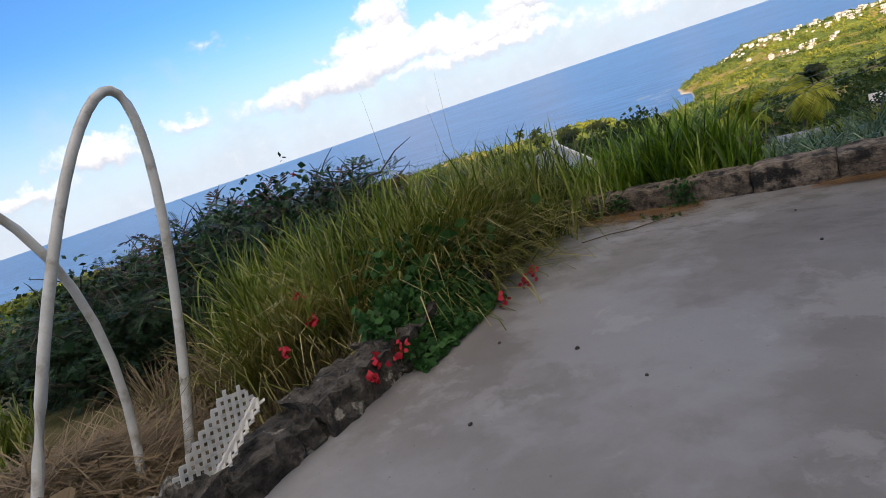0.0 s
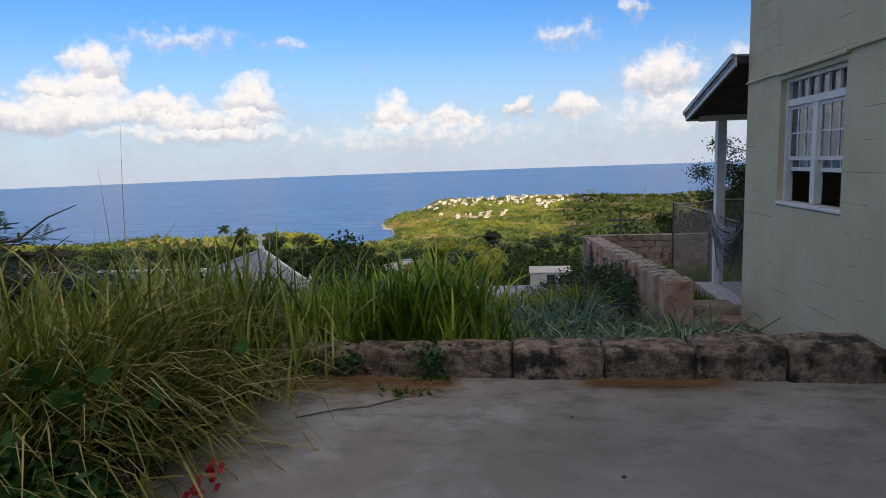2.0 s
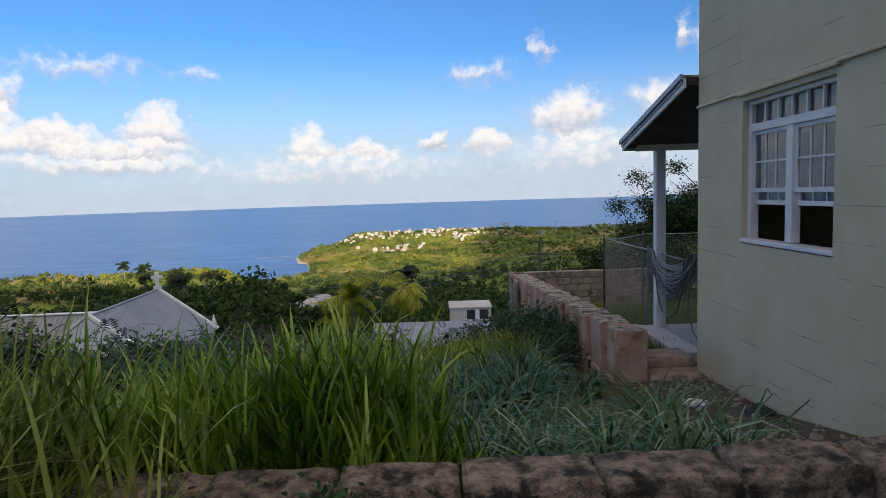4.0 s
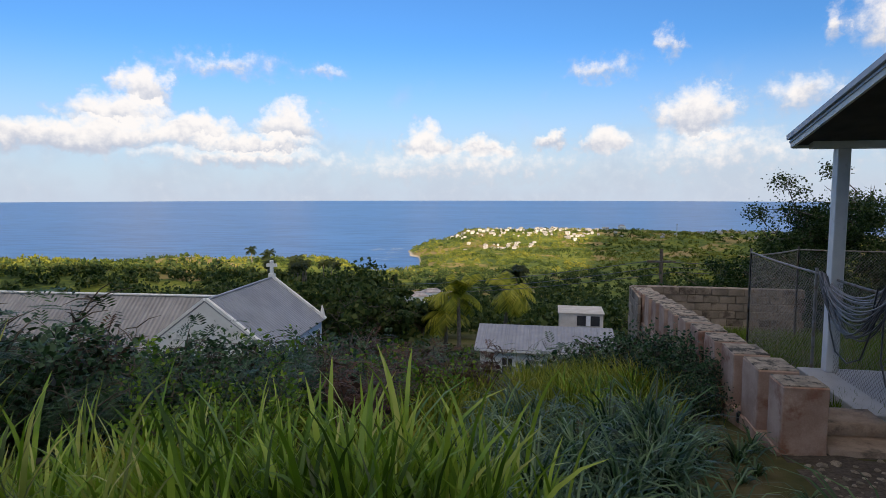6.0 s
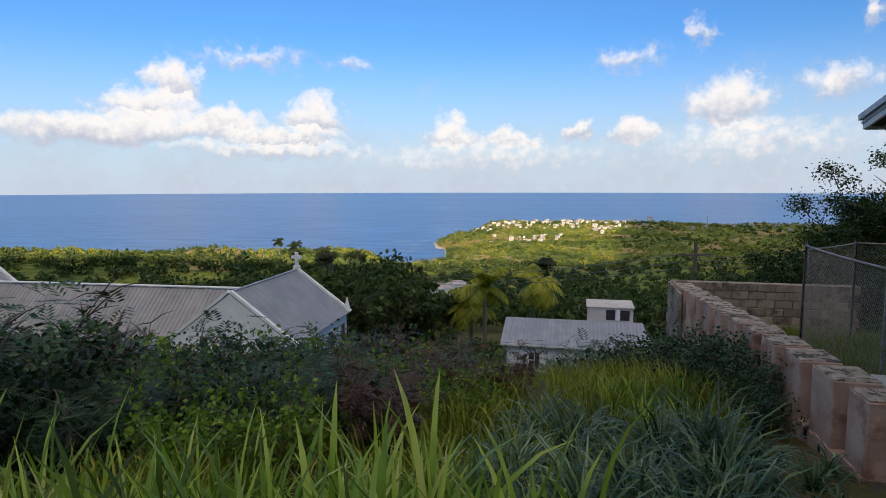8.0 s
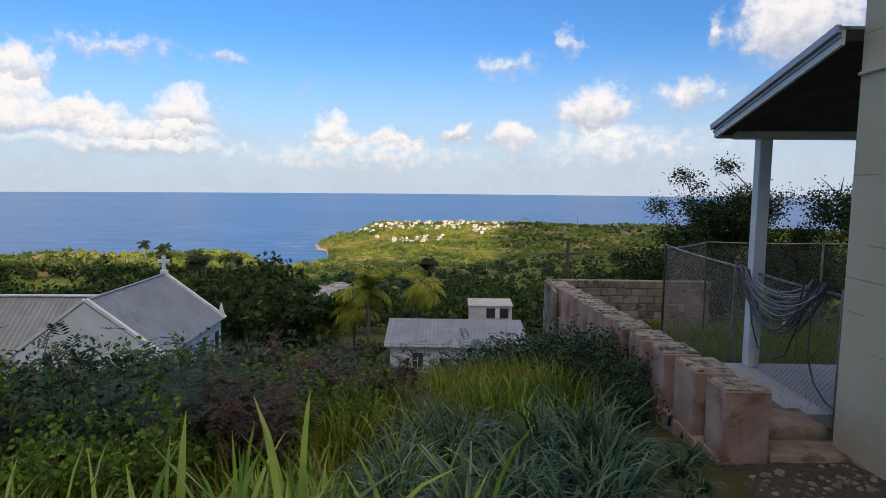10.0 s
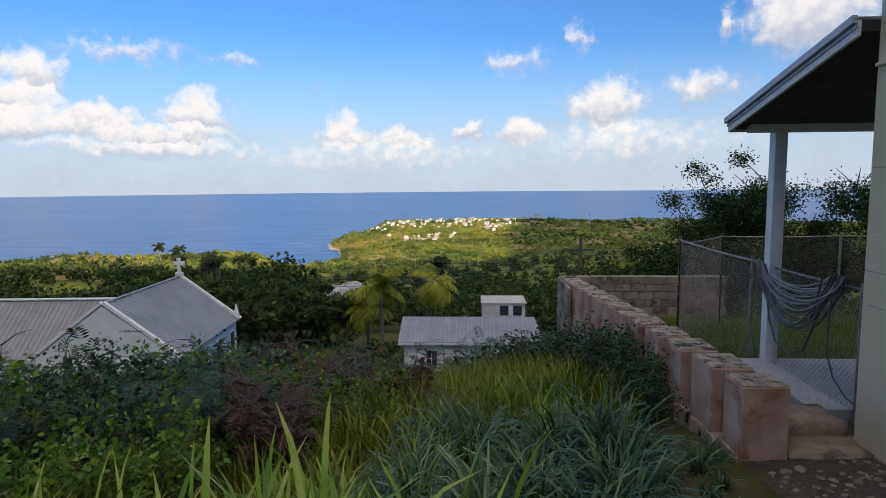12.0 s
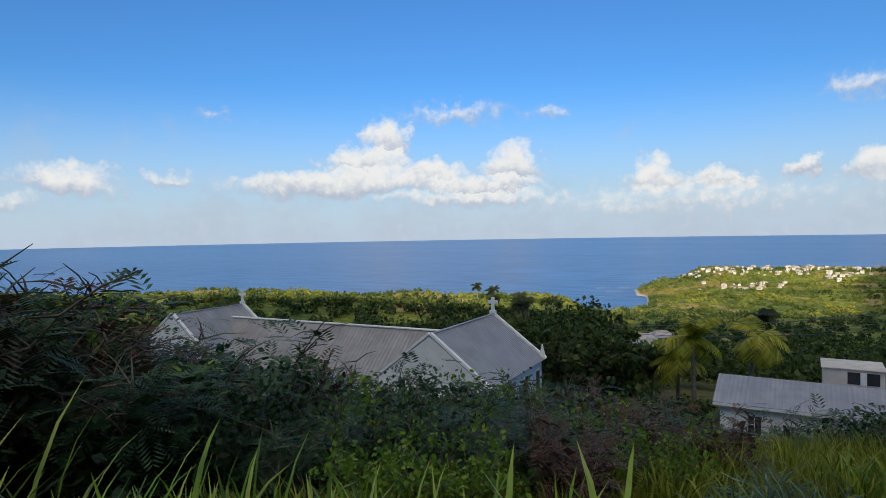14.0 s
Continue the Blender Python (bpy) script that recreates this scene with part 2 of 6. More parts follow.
def ground_material():
    """Soil near by; scrub, pasture and bare earth far off."""
    m = bpy.data.materials.new("hillside")
    m.use_nodes = True
    n = Nodes(m.node_tree)
    spot = n.add("ShaderNodeTexCoord").outputs["Object"]
    far = n.smooth(n.vmath("LENGTH", spot, out=1), 60.0, 170.0)
    soil = n.ramp(n.noise(spot, 1.4, 6.0, 0.65), [(0.3, (0.045, 0.055, 0.02)), (0.5, (0.09, 0.085, 0.035)), (0.7, (0.15, 0.12, 0.07))])
    wide, mid, fine = n.noise(spot, 0.012, 5.0, 0.6), n.noise(spot, 0.05, 6.0, 0.7), n.noise(spot, 0.45, 4.0, 0.7)
    scrub = n.ramp(n.math("ADD", n.math("MULTIPLY", mid, 0.55), n.math("MULTIPLY", fine, 0.45)), [(0.36, (0.035, 0.055, 0.022)), (0.46, (0.085, 0.12, 0.03)), (0.57, (0.21, 0.23, 0.035)), (0.70, (0.36, 0.31, 0.09))])
    bare = n.math("MULTIPLY", n.smooth(n.noise(n.vmath("ADD", spot, (90, 40, 0)), 0.022, 4.0, 0.6), 0.54, 0.58), n.smooth(wide, 0.4, 0.5))
    scrub = n.mix(n.math("MULTIPLY", bare, 0.8), scrub, (0.36, 0.25, 0.11))
    tone = n.mix(far, soil, scrub)
    xyz = n.add("ShaderNodeSeparateXYZ", Vector=spot).outputs
    shore = n.math("SUBTRACT", 1.0, n.smooth(n.math("ADD", xyz[2], n.math("MULTIPLY", mid, 2.0)), SEA + 1.4, SEA + 2.6))
    tone = n.mix(shore, tone, (0.55, 0.47, 0.36))
    relief = n.add("ShaderNodeBump", Strength=0.7, Distance=0.08, Height=n.noise(spot, 4.0, 6.0, 0.65))
    p = n.add("ShaderNodeBsdfPrincipled", Base_Color=tone, Roughness=0.95, Normal=relief.outputs[0])
    p.inputs["Specular IOR Level"].default_value = 0.1
    n.add("ShaderNodeOutputMaterial", Surface=p.outputs[0])
    return m


def sea_material():
    m = bpy.data.materials.new("sea_water")
    m.use_nodes = True
    n = Nodes(m.node_tree)
    spot = n.add("ShaderNodeTexCoord").outputs["Object"]
    swell = n.noise(n.vmath("MULTIPLY", spot, (0.16, 1.0, 1.0)), 0.075, 6.0, 0.6)
    chop = n.noise(n.vmath("MULTIPLY", spot, (0.5, 1.0, 1.0)), 0.22, 5.0, 0.7)
    wide = n.noise(n.vmath("MULTIPLY", spot, (0.3, 1.0, 1.0)), 0.0022, 4.0, 0.6)
    tone = n.mix(n.smooth(wide, 0.35, 0.65), (0.03, 0.10, 0.27), (0.06, 0.16, 0.36))
    # dark ripple shading painted into the base colour along the swell
    tone = n.mix(n.math("MULTIPLY", n.smooth(swell, 0.48, 0.56), 0.85), tone, (0.012, 0.05, 0.16))
    crest = n.math("MULTIPLY", n.smooth(n.math("ADD", swell, n.math("MULTIPLY", chop, 0.5)), 0.98, 1.04), 0.7)
    tone = n.mix(crest, tone, (0.7, 0.75, 0.8))
    relief = n.add("ShaderNodeBump", Strength=0.35, Distance=1.2, Height=n.math("ADD", swell, n.math("MULTIPLY", chop, 0.4)))
    p = n.add("ShaderNodeBsdfPrincipled", Base_Color=tone, Roughness=0.3, Normal=relief.outputs[0])
    p.inputs["Specular IOR Level"].default_value = 0.5
    n.add("ShaderNodeOutputMaterial", Surface=p.outputs[0])
    return m


def metal_sheet_material(name, low, high, rib, axis):
    """Corrugated painted sheet: ribs every rib metres along the given object axis."""
    m = bpy.data.materials.new(name)
    m.use_nodes = True
    n = Nodes(m.node_tree)
    spot = n.add("ShaderNodeTexCoord").outputs["Object"]
    along = n.add("ShaderNodeSeparateXYZ", Vector=spot).outputs[axis]
    wave = n.math("SINE", n.math("MULTIPLY", along, 6.2832 / rib))
    coarse = n.noise(spot, 0.7, 6.0, 0.65)
    tone = n.mix(n.smooth(coarse, 0.3, 0.7), low, high)
    seam = n.smooth(n.math("SINE", n.math("MULTIPLY", along, 6.2832 / (rib * 6))), 0.985, 1.0)
    tone = n.mix(n.math("MULTIPLY", seam, 0.4), tone, (low[0] * 0.6, low[1] * 0.6, low[2] * 0.6))
    relief = n.add("ShaderNodeBump", Strength=0.8, Distance=0.03, Height=wave)
    p = n.add("ShaderNodeBsdfPrincipled", Base_Color=tone, Roughness=0.5, Metallic=0.0, Normal=relief.outputs[0])
    n.add("ShaderNodeOutputMaterial", Surface=p.outputs[0])
    return m


def glass_material(name):
    m = bpy.data.materials.new(name)
    m.use_nodes = True
    n = Nodes(m.node_tree)
    spot = n.add("ShaderNodeTexCoord").outputs["Object"]
    relief = n.add("ShaderNodeBump", Strength=0.15, Distance=0.01, Height=n.noise(spot, 3.0))
    p = n.add("ShaderNodeBsdfPrincipled", Base_Color=(0.30, 0.33, 0.35, 1), Roughness=0.06, Normal=relief.outputs[0])
    p.inputs["Transmission Weight"].default_value = 0.75
    p.inputs["IOR"].default_value = 1.45
    n.add("ShaderNodeOutputMaterial", Surface=p.outputs[0])
    return m


M_CONCRETE = concrete_material()
M_GROUND = ground_material()
M_SEA = sea_material()
M_CREAM = plaster_material("cream_wall_paint", (0.53, 0.465, 0.31), (0.61, 0.545, 0.385), 0.33, 40.0)
M_STONE = material("weathered_coral_stone", (0.055, 0.042, 0.032), (0.30, 0.235, 0.18), 0.95, 12.0, 55.0, 1.0, stain=(0.022, 0.020, 0.018), stain_scale=5.0, stain_size=(0.48, 0.62), spread=0.22, reach=0.05)
M_DARKSTONE = material("blackened_stone", (0.014, 0.013, 0.011), (0.12, 0.105, 0.09), 0.95, 9.0, 45.0, 1.0, stain=(0.36, 0.33, 0.28), stain_scale=6.0, stain_size=(0.58, 0.68), reach=0.06)
M_PINK = material("pink_limewash", (0.34, 0.215, 0.16), (0.52, 0.37, 0.29), 0.9, 3.0, 50.0, 0.5, stain=(0.27, 0.13, 0.085), stain_scale=1.8, stain_size=(0.52, 0.66), spread=0.1)
M_PIERTOP = material("lichen_stone_cap", (0.20, 0.17, 0.14), (0.46, 0.38, 0.30), 0.95, 9.0, 60.0, 0.6, stain=(0.06, 0.055, 0.045), stain_scale=7.0, stain_size=(0.5, 0.6))
M_BLOCKWALL = material("bare_block", (0.20, 0.16, 0.12), (0.36, 0.29, 0.23), 0.95, 3.0, 45.0, 0.7, stain=(0.10, 0.075, 0.055), stain_scale=1.5, stain_size=(0.5, 0.62), spread=0.2)
M_WHITE = material("white_gloss_paint", (0.66, 0.66, 0.67), (0.78, 0.78, 0.78), 0.5, 4.0, 60.0, 0.15, stain=(0.42, 0.40, 0.36), stain_scale=3.0, stain_size=(0.62, 0.75), spread=0.04)
M_WHITEWALL = material("white_wall_paint", (0.74, 0.72, 0.67), (0.82, 0.81, 0.77), 0.8, 1.5, 30.0, 0.2, stain=(0.40, 0.38, 0.33), stain_scale=0.9, stain_size=(0.58, 0.72), spread=0.05)
M_BLUEWALL = material("pale_blue_wall_paint", (0.42, 0.55, 0.70), (0.50, 0.63, 0.77), 0.8, 1.5, 30.0, 0.2)
M_POST = material("cream_post_paint", (0.60, 0.545, 0.44), (0.69, 0.63, 0.52), 0.6, 3.0, 50.0, 0.2, spread=0.03)
# near black: the shade under the porch roof is put into this colour
M_SOFFITSHADE = material("shaded_soffit_board", (0.035, 0.032, 0.03), (0.07, 0.065, 0.06), 0.8, 4.0, 40.0, 0.3)
M_ROOFGREY = metal_sheet_material("grey_corrugated_sheet", (0.24, 0.225, 0.215), (0.34, 0.32, 0.305), 0.28, 0)
M_ROOFSIDE = metal_sheet_material("grey_corrugated_sheet_cross", (0.23, 0.235, 0.25), (0.31, 0.315, 0.33), 0.28, 1)
M_ROOFPALE = metal_sheet_material("pale_sheet_roof", (0.24, 0.25, 0.29), (0.32, 0.33, 0.37), 0.3, 0)
M_TRIMBLUE = material("blue_grey_fascia_paint", (0.40, 0.43, 0.50), (0.50, 0.53, 0.60), 0.5, 3.0, 40.0, 0.1)
M_GLASS = glass_material("window_glass")
M_DARKROOM = material("dim_interior_plaster", (0.30, 0.27, 0.21), (0.40, 0.36, 0.29), 0.9, 2.0, 30.0, 0.1)
M_STEEL = material("dull_galvanised_steel", (0.16, 0.155, 0.15), (0.30, 0.29, 0.28), 0.55, 8.0, 60.0, 0.3, metal=0.5, stain=(0.14, 0.08, 0.04), stain_scale=6.0)
M_CABLE = material("black_cable_sheath", (0.02, 0.02, 0.022), (0.09, 0.09, 0.10), 0.35, 20.0, 90.0, 0.1, spread=0.5, spec=0.6)
M_GREYCABLE = material("grey_cable_sheath", (0.16, 0.155, 0.16), (0.30, 0.29, 0.30), 0.4, 20.0, 90.0, 0.1, spread=0.3)
M_PIPE = material("white_plastic_pipe", (0.50, 0.48, 0.44), (0.62, 0.60, 0.56), 0.45, 6.0, 60.0, 0.1, stain=(0.33, 0.29, 0.23), stain_scale=5.0)
M_LATTICE = material("white_plastic_lattice", (0.62, 0.60, 0.56), (0.72, 0.70, 0.66), 0.5, 9.0, 60.0, 0.1)
M_SLAB = material("pale_porch_slab", (0.33, 0.33, 0.34), (0.44, 0.44, 0.45), 0.7, 2.0, 40.0, 0.2)
M_STEP = material("worn_step_stone", (0.24, 0.17, 0.125), (0.42, 0.32, 0.25), 0.9, 5.0, 50.0, 0.6, stain=(0.10, 0.08, 0.06), stain_scale=3.0)
M_RUBBLE = material("limestone_rubble", (0.15, 0.12, 0.09), (0.38, 0.32, 0.25), 0.95, 9.0, 50.0, 0.6, spread=0.35)
M_DIRT = material("stony_brown_dirt", (0.055, 0.042, 0.032), (0.135, 0.105, 0.08), 0.95, 24.0, 70.0, 1.0, stain=(0.035, 0.03, 0.02), stain_scale=2.0, stain_size=(0.5, 0.75), reach=0.03)
M_ROCK = material("pale_limestone", (0.60, 0.57, 0.53), (0.75, 0.72, 0.68), 0.9, 9.0, 50.0, 0.5)
M_BAG = material("black_plastic_sack", (0.008, 0.008, 0.009), (0.02, 0.02, 0.022), 0.4, 9.0, 50.0, 0.6)
M_BARK = material("grey_brown_bark", (0.07, 0.055, 0.04), (0.17, 0.14, 0.11), 0.95, 9.0, 60.0, 0.7)
M_PALMBARK = material("palm_trunk_bark", (0.12, 0.10, 0.08), (0.24, 0.21, 0.17), 0.95, 5.0, 40.0, 0.7)
M_STRAW = leaf_material("dry_grass_straw", [(0.10, 0.07, 0.045), (0.22, 0.16, 0.10), (0.36, 0.28, 0.18)], 0.15, 0.7)
M_NEEDLE = leaf_material("brown_fallen_needles", [(0.13, 0.07, 0.03), (0.26, 0.15, 0.07), (0.34, 0.22, 0.12)], 0.05, 0.8)
M_GRASS = leaf_material("cane_grass_blade", [(0.02, 0.042, 0.008), (0.065, 0.125, 0.014), (0.15, 0.26, 0.024), (0.29, 0.38, 0.055), (0.46, 0.43, 0.18)], 0.28, 0.4, patch=2.0, drifting=0.4, spec=0.35)
M_STAND = leaf_material("tall_stand_blade", [(0.022, 0.032, 0.010), (0.07, 0.095, 0.018), (0.15, 0.20, 0.03), (0.27, 0.29, 0.07), (0.46, 0.38, 0.19)], 0.25, 0.45, patch=1.2, drifting=0.5, spec=0.3)
M_GRASSDRY = leaf_material("tawny_grass_blade", [(0.05, 0.07, 0.015), (0.13, 0.15, 0.035), (0.28, 0.25, 0.09), (0.50, 0.42, 0.24)], 0.2)
# the palest tone paints whitish highlights onto some of the blades
M_GRASSBLUE = leaf_material("blue_green_grass_blade", [(0.010, 0.028, 0.014), (0.03, 0.075, 0.032), (0.07, 0.14, 0.06), (0.16, 0.24, 0.12), (0.42, 0.46, 0.34)], 0.2, 0.4, spec=0.4)
M_MEADOW = leaf_material("olive_meadow_blade", [(0.06, 0.085, 0.012), (0.15, 0.18, 0.022), (0.25, 0.26, 0.035), (0.36, 0.30, 0.10)], 0.3)
M_LAWN = leaf_material("lawn_blade", [(0.05, 0.09, 0.012), (0.10, 0.16, 0.02), (0.15, 0.20, 0.03)], 0.3)
M_FROND = leaf_material("feathery_shrub_leaf", [(0.040, 0.024, 0.020), (0.012, 0.030, 0.014), (0.026, 0.062, 0.028), (0.050, 0.105, 0.048), (0.12, 0.18, 0.085)], 0.15, patch=3.2, drifting=0.62, spec=0.25)
M_FRONDBROWN = leaf_material("withered_shrub_leaf", [(0.035, 0.022, 0.018), (0.09, 0.048, 0.036), (0.15, 0.09, 0.06)], 0.15)
M_BROAD = leaf_material("bright_broad_leaf", [(0.04, 0.09, 0.018), (0.08, 0.16, 0.025), (0.15, 0.24, 0.03), (0.28, 0.34, 0.05)], 0.3, patch=3.0, drifting=0.5)
M_VINE = leaf_material("ground_vine_leaf", [(0.02, 0.06, 0.02), (0.035, 0.10, 0.03), (0.06, 0.15, 0.04)], 0.2)
M_RED = leaf_material("crimson_flower", [(0.35, 0.02, 0.03), (0.6, 0.04, 0.07)], 0.2)
M_WOOD = leaf_material("woodland_leaf", [(0.018, 0.034, 0.012), (0.04, 0.068, 0.02), (0.085, 0.11, 0.03), (0.15, 0.15, 0.05)], 0.2, 0.6, 0.05)
M_SCRUB = leaf_material("sunlit_scrub_leaf", [(0.022, 0.042, 0.012), (0.07, 0.10, 0.02), (0.18, 0.19, 0.03), (0.29, 0.26, 0.05)], 0.15, 0.7, 0.022, 0.62)
M_TREE = leaf_material("dark_tree_leaf", [(0.012, 0.028, 0.010), (0.025, 0.05, 0.014), (0.05, 0.08, 0.02), (0.09, 0.10, 0.03)], 0.2)
# raised yellow tones stand in for sunlight on the palm fronds
M_PALMLIT = leaf_material("sun_painted_palm_leaf", [(0.08, 0.095, 0.014), (0.22, 0.24, 0.025), (0.38, 0.36, 0.04), (0.48, 0.42, 0.09)], 0.3)
M_PALMDARK = leaf_material("dark_palm_leaf", [(0.012, 0.02, 0.008), (0.03, 0.042, 0.014), (0.06, 0.065, 0.02)], 0.2)
M_FARWALL = material("far_house_paint", (0.44, 0.40, 0.35), (0.60, 0.56, 0.51), 0.8, 1.0, 10.0, 0.1, spread=0.15)
M_FARROOF = material("far_house_roof", (0.26, 0.20, 0.17), (0.48, 0.44, 0.41), 0.7, 1.0, 10.0, 0.1, spread=0.3)
M_DARKPANE = material("dark_window_opening", (0.015, 0.016, 0.018), (0.035, 0.036, 0.04), 0.3, 2.0, 20.0, 0.1)
M_REDPANE = material("dark_red_shutter", (0.16, 0.03, 0.025), (0.25, 0.06, 0.045), 0.6, 5.0, 30.0, 0.2)


# ---------------------------------------------------------------- mesh helpers
def box_bm(bm, x0, y0, z0, x1, y1, z1, bevel=0.0):
    made = bmesh.ops.create_cube(bm, size=1.0, matrix=Matrix.LocRotScale(((x0 + x1) / 2, (y0 + y1) / 2, (z0 + z1) / 2), None, (x1 - x0, y1 - y0, z1 - z0)))
    if bevel:
        edges = list({e for v in made["verts"] for e in v.link_edges})
        bmesh.ops.bevel(bm, geom=edges, offset=bevel, segments=1, affect="EDGES")
    return bm


def box(x0, y0, z0, x1, y1, z1, bevel=0.0):
    return box_bm(bmesh.new(), x0, y0, z0, x1, y1, z1, bevel)


def rough_up(bm, size, scale, seed=0.0):
    for v in bm.verts:
        v.co += noise.noise_vector(v.co * scale + Vector((seed, seed * 1.7, 0))) * size
    return bm


def finish(bm, name, mat, smooth=False):
    me = bpy.data.meshes.new(name)
    bmesh.ops.recalc_face_normals(bm, faces=bm.faces)
    bm.to_mesh(me)
    bm.free()
    me.materials.append(mat)
    if smooth:
        me.polygons.foreach_set("use_smooth", [True] * len(me.polygons))
    return me


def part(name, bm, mat, parent, label="", smooth=False):
    """One mesh object under a thing or a part. bm: a bmesh or a mesh."""
    me = finish(bm, name, mat, smooth) if isinstance(bm, bmesh.types.BMesh) else bm
    ob = new(name, me)
    ob.parent = parent
    if label:
        tagged(ob, label)
    return ob


def thing(name, at, label, category, group="", kind="", turn=0.0):
    ob = new(name)
    ob.matrix_basis = pose(*at, 0, 0, turn)
    return tagged(ob, label, category, group, kind)


def single(name, bm, mat, label, category, group="", kind="", smooth=False):
    ob = new(name, finish(bm, name, mat, smooth) if isinstance(bm, bmesh.types.BMesh) else bm)
    return tagged(ob, label, category, group, kind)


def mesh_from(name, verts, faces, mat, smooth=False):
    me = bpy.data.meshes.new(name)
    me.from_pydata(np.asarray(verts).tolist(), [], np.asarray(faces).tolist())
    me.materials.append(mat)
    if smooth:
        me.polygons.foreach_set("use_smooth", [True] * len(me.polygons))
    me.update()
    return me


def join_grids(chunks):
    """Joins (verts, faces) chunks."""
    verts, faces, base = [], [], 0
    for v, f in chunks:
        verts.append(v)
        faces.append(f + base)
        base += len(v)
    return np.concatenate(verts), np.concatenate(faces)


def tube(points, radii, sides=6):
    """A tapered tube along points, as (verts, faces)."""
    pts = np.asarray(points, float)
    step = np.gradient(pts, axis=0)
    step /= np.linalg.norm(step, axis=1)[:, None] + 1e-9
    ref = np.where(np.abs(step[:, 2:3]) > 0.9, np.array([[1.0, 0, 0]]), np.array([[0, 0, 1.0]]))
    a = np.cross(step, ref)
    a /= np.linalg.norm(a, axis=1)[:, None] + 1e-9
    b = np.cross(step, a)
    ang = np.linspace(0, 2 * np.pi, sides, endpoint=False)
    rad = np.asarray(radii, float)[:, None, None]
    v = pts[:, None] + rad * (np.cos(ang)[None, :, None] * a[:, None] + np.sin(ang)[None, :, None] * b[:, None])
    f = []
    for i in range(len(pts) - 1):
        for j in range(sides):
            k = (j + 1) % sides
            f.append((i * sides + j, i * sides + k, (i + 1) * sides + k, (i + 1) * sides + j))
    return v.reshape(-1, 3), np.array(f)


def arc(p, q, sag, steps=8):
    """Points from p to q that sink by sag in the middle."""
    s = np.linspace(0, 1, steps)[:, None]
    out = np.asarray(p, float) * (1 - s) + np.asarray(q, float) * s
    out[:, 2] -= sag * 4 * (s * (1 - s))[:, 0]
    return out


def blades(roots, length, lean, width, heading, segs=5, droop=0.9):
    """Grass: one bent, tapering ribbon a root. All arguments arrays of one length. Returns (verts, faces)."""
    n = len(roots)
    s = np.linspace(0, 1, segs + 1)
    tilt = lean[:, None] + droop * (0.35 + lean[:, None]) * s[None] ** 2 * 2.2
    tilt = np.minimum(tilt, 2.7)
    dl = length[:, None] / segs
    out = np.concatenate([np.zeros((n, 1)), np.cumsum(np.sin(tilt[:, :-1]) * dl, 1)], 1)
    up = np.concatenate([np.zeros((n, 1)), np.cumsum(np.cos(tilt[:, :-1]) * dl, 1)], 1)
    ch, sh = np.cos(heading), np.sin(heading)
    mid = np.stack([roots[:, 0:1] + out * ch[:, None], roots[:, 1:2] + out * sh[:, None], roots[:, 2:3] + up], -1)
    w = width[:, None] * np.array([0.7, 1.0, 1.0, 0.88, 0.62, 0.05])[None, :] if segs == 5 else width[:, None] * (1 - s[None] ** 2 * 0.96)
    twist = heading + np.pi / 2 + 0.5 * np.sin(heading * 7)
    side = np.stack([np.cos(twist), np.sin(twist), 0.25 * np.sin(heading * 5)], -1)
    verts = np.stack([mid - side[:, None] * w[..., None] / 2, mid + side[:, None] * w[..., None] / 2], 2)
    k = 2 * (segs + 1)
    row = np.array([(2 * i, 2 * i + 1, 2 * i + 3, 2 * i + 2) for i in range(segs)])
    faces = (np.arange(n)[:, None, None] * k + row[None]).reshape(-1, 4)
    return verts.reshape(-1, 3), faces


def cards(centres, sizes, stretch=1.6, flat=0.0):
    """Leaves: one randomly turned, pointed quad a centre."""
    n = len(centres)
    a = nrg.normal(size=(n, 3))
    a[:, 2] -= flat * np.abs(a[:, 2])
    a /= np.linalg.norm(a, axis=1)[:, None]
    b = np.cross(a, nrg.normal(size=(n, 3)))
    b /= np.linalg.norm(b, axis=1)[:, None]
    s = sizes[:, None]
    v = np.stack([centres - a * s * stretch / 2, centres + b * s / 2 - a * s * 0.1, centres + a * s * stretch / 2, centres - b * s / 2 - a * s * 0.1], 1)
    return v.reshape(-1, 3), np.arange(n * 4).reshape(n, 4)


# ---------------------------------------------------------------- terrain
SLOPE = [(-20, -0.5), (4, -0.5), (6.6, -0.55), (8.5, -1.0), (10.3, -1.15), (13, -1.6), (18, -2.9), (22, -4.9), (26, -6.6), (32, -8.8), (45, -12.0), (60, -14.5), (80, -17.5),
         (120, -24), (170, -31), (230, -39), (320, -46), (400, -50), (700, -52)]
LIGHT = (-math.sin(radians(SUN_HEAD)), math.cos(radians(SUN_HEAD)))


def lerp(table, v):
    return np.interp(v, [a for a, _ in table], [b for _, b in table])


def ease(v, lo, hi):
    s = np.clip((v - lo) / (hi - lo), 0, 1)
    return s * s * (3 - 2 * s)


def wobble(x, y, size):
    """Smooth ups and downs from a few crossing waves."""
    a, b = x / size, y / size
    return (np.sin(a * 1.3 + 1.7 * np.sin(b * 0.9 + 0.5)) + np.sin(b * 1.7 - 1.3 * np.sin(a * 1.1 + 2.0)) + 0.6 * np.sin(a * 3.1 + b * 2.3) + 0.4 * np.sin(a * 5.3 - b * 4.7 + 1)) / 3


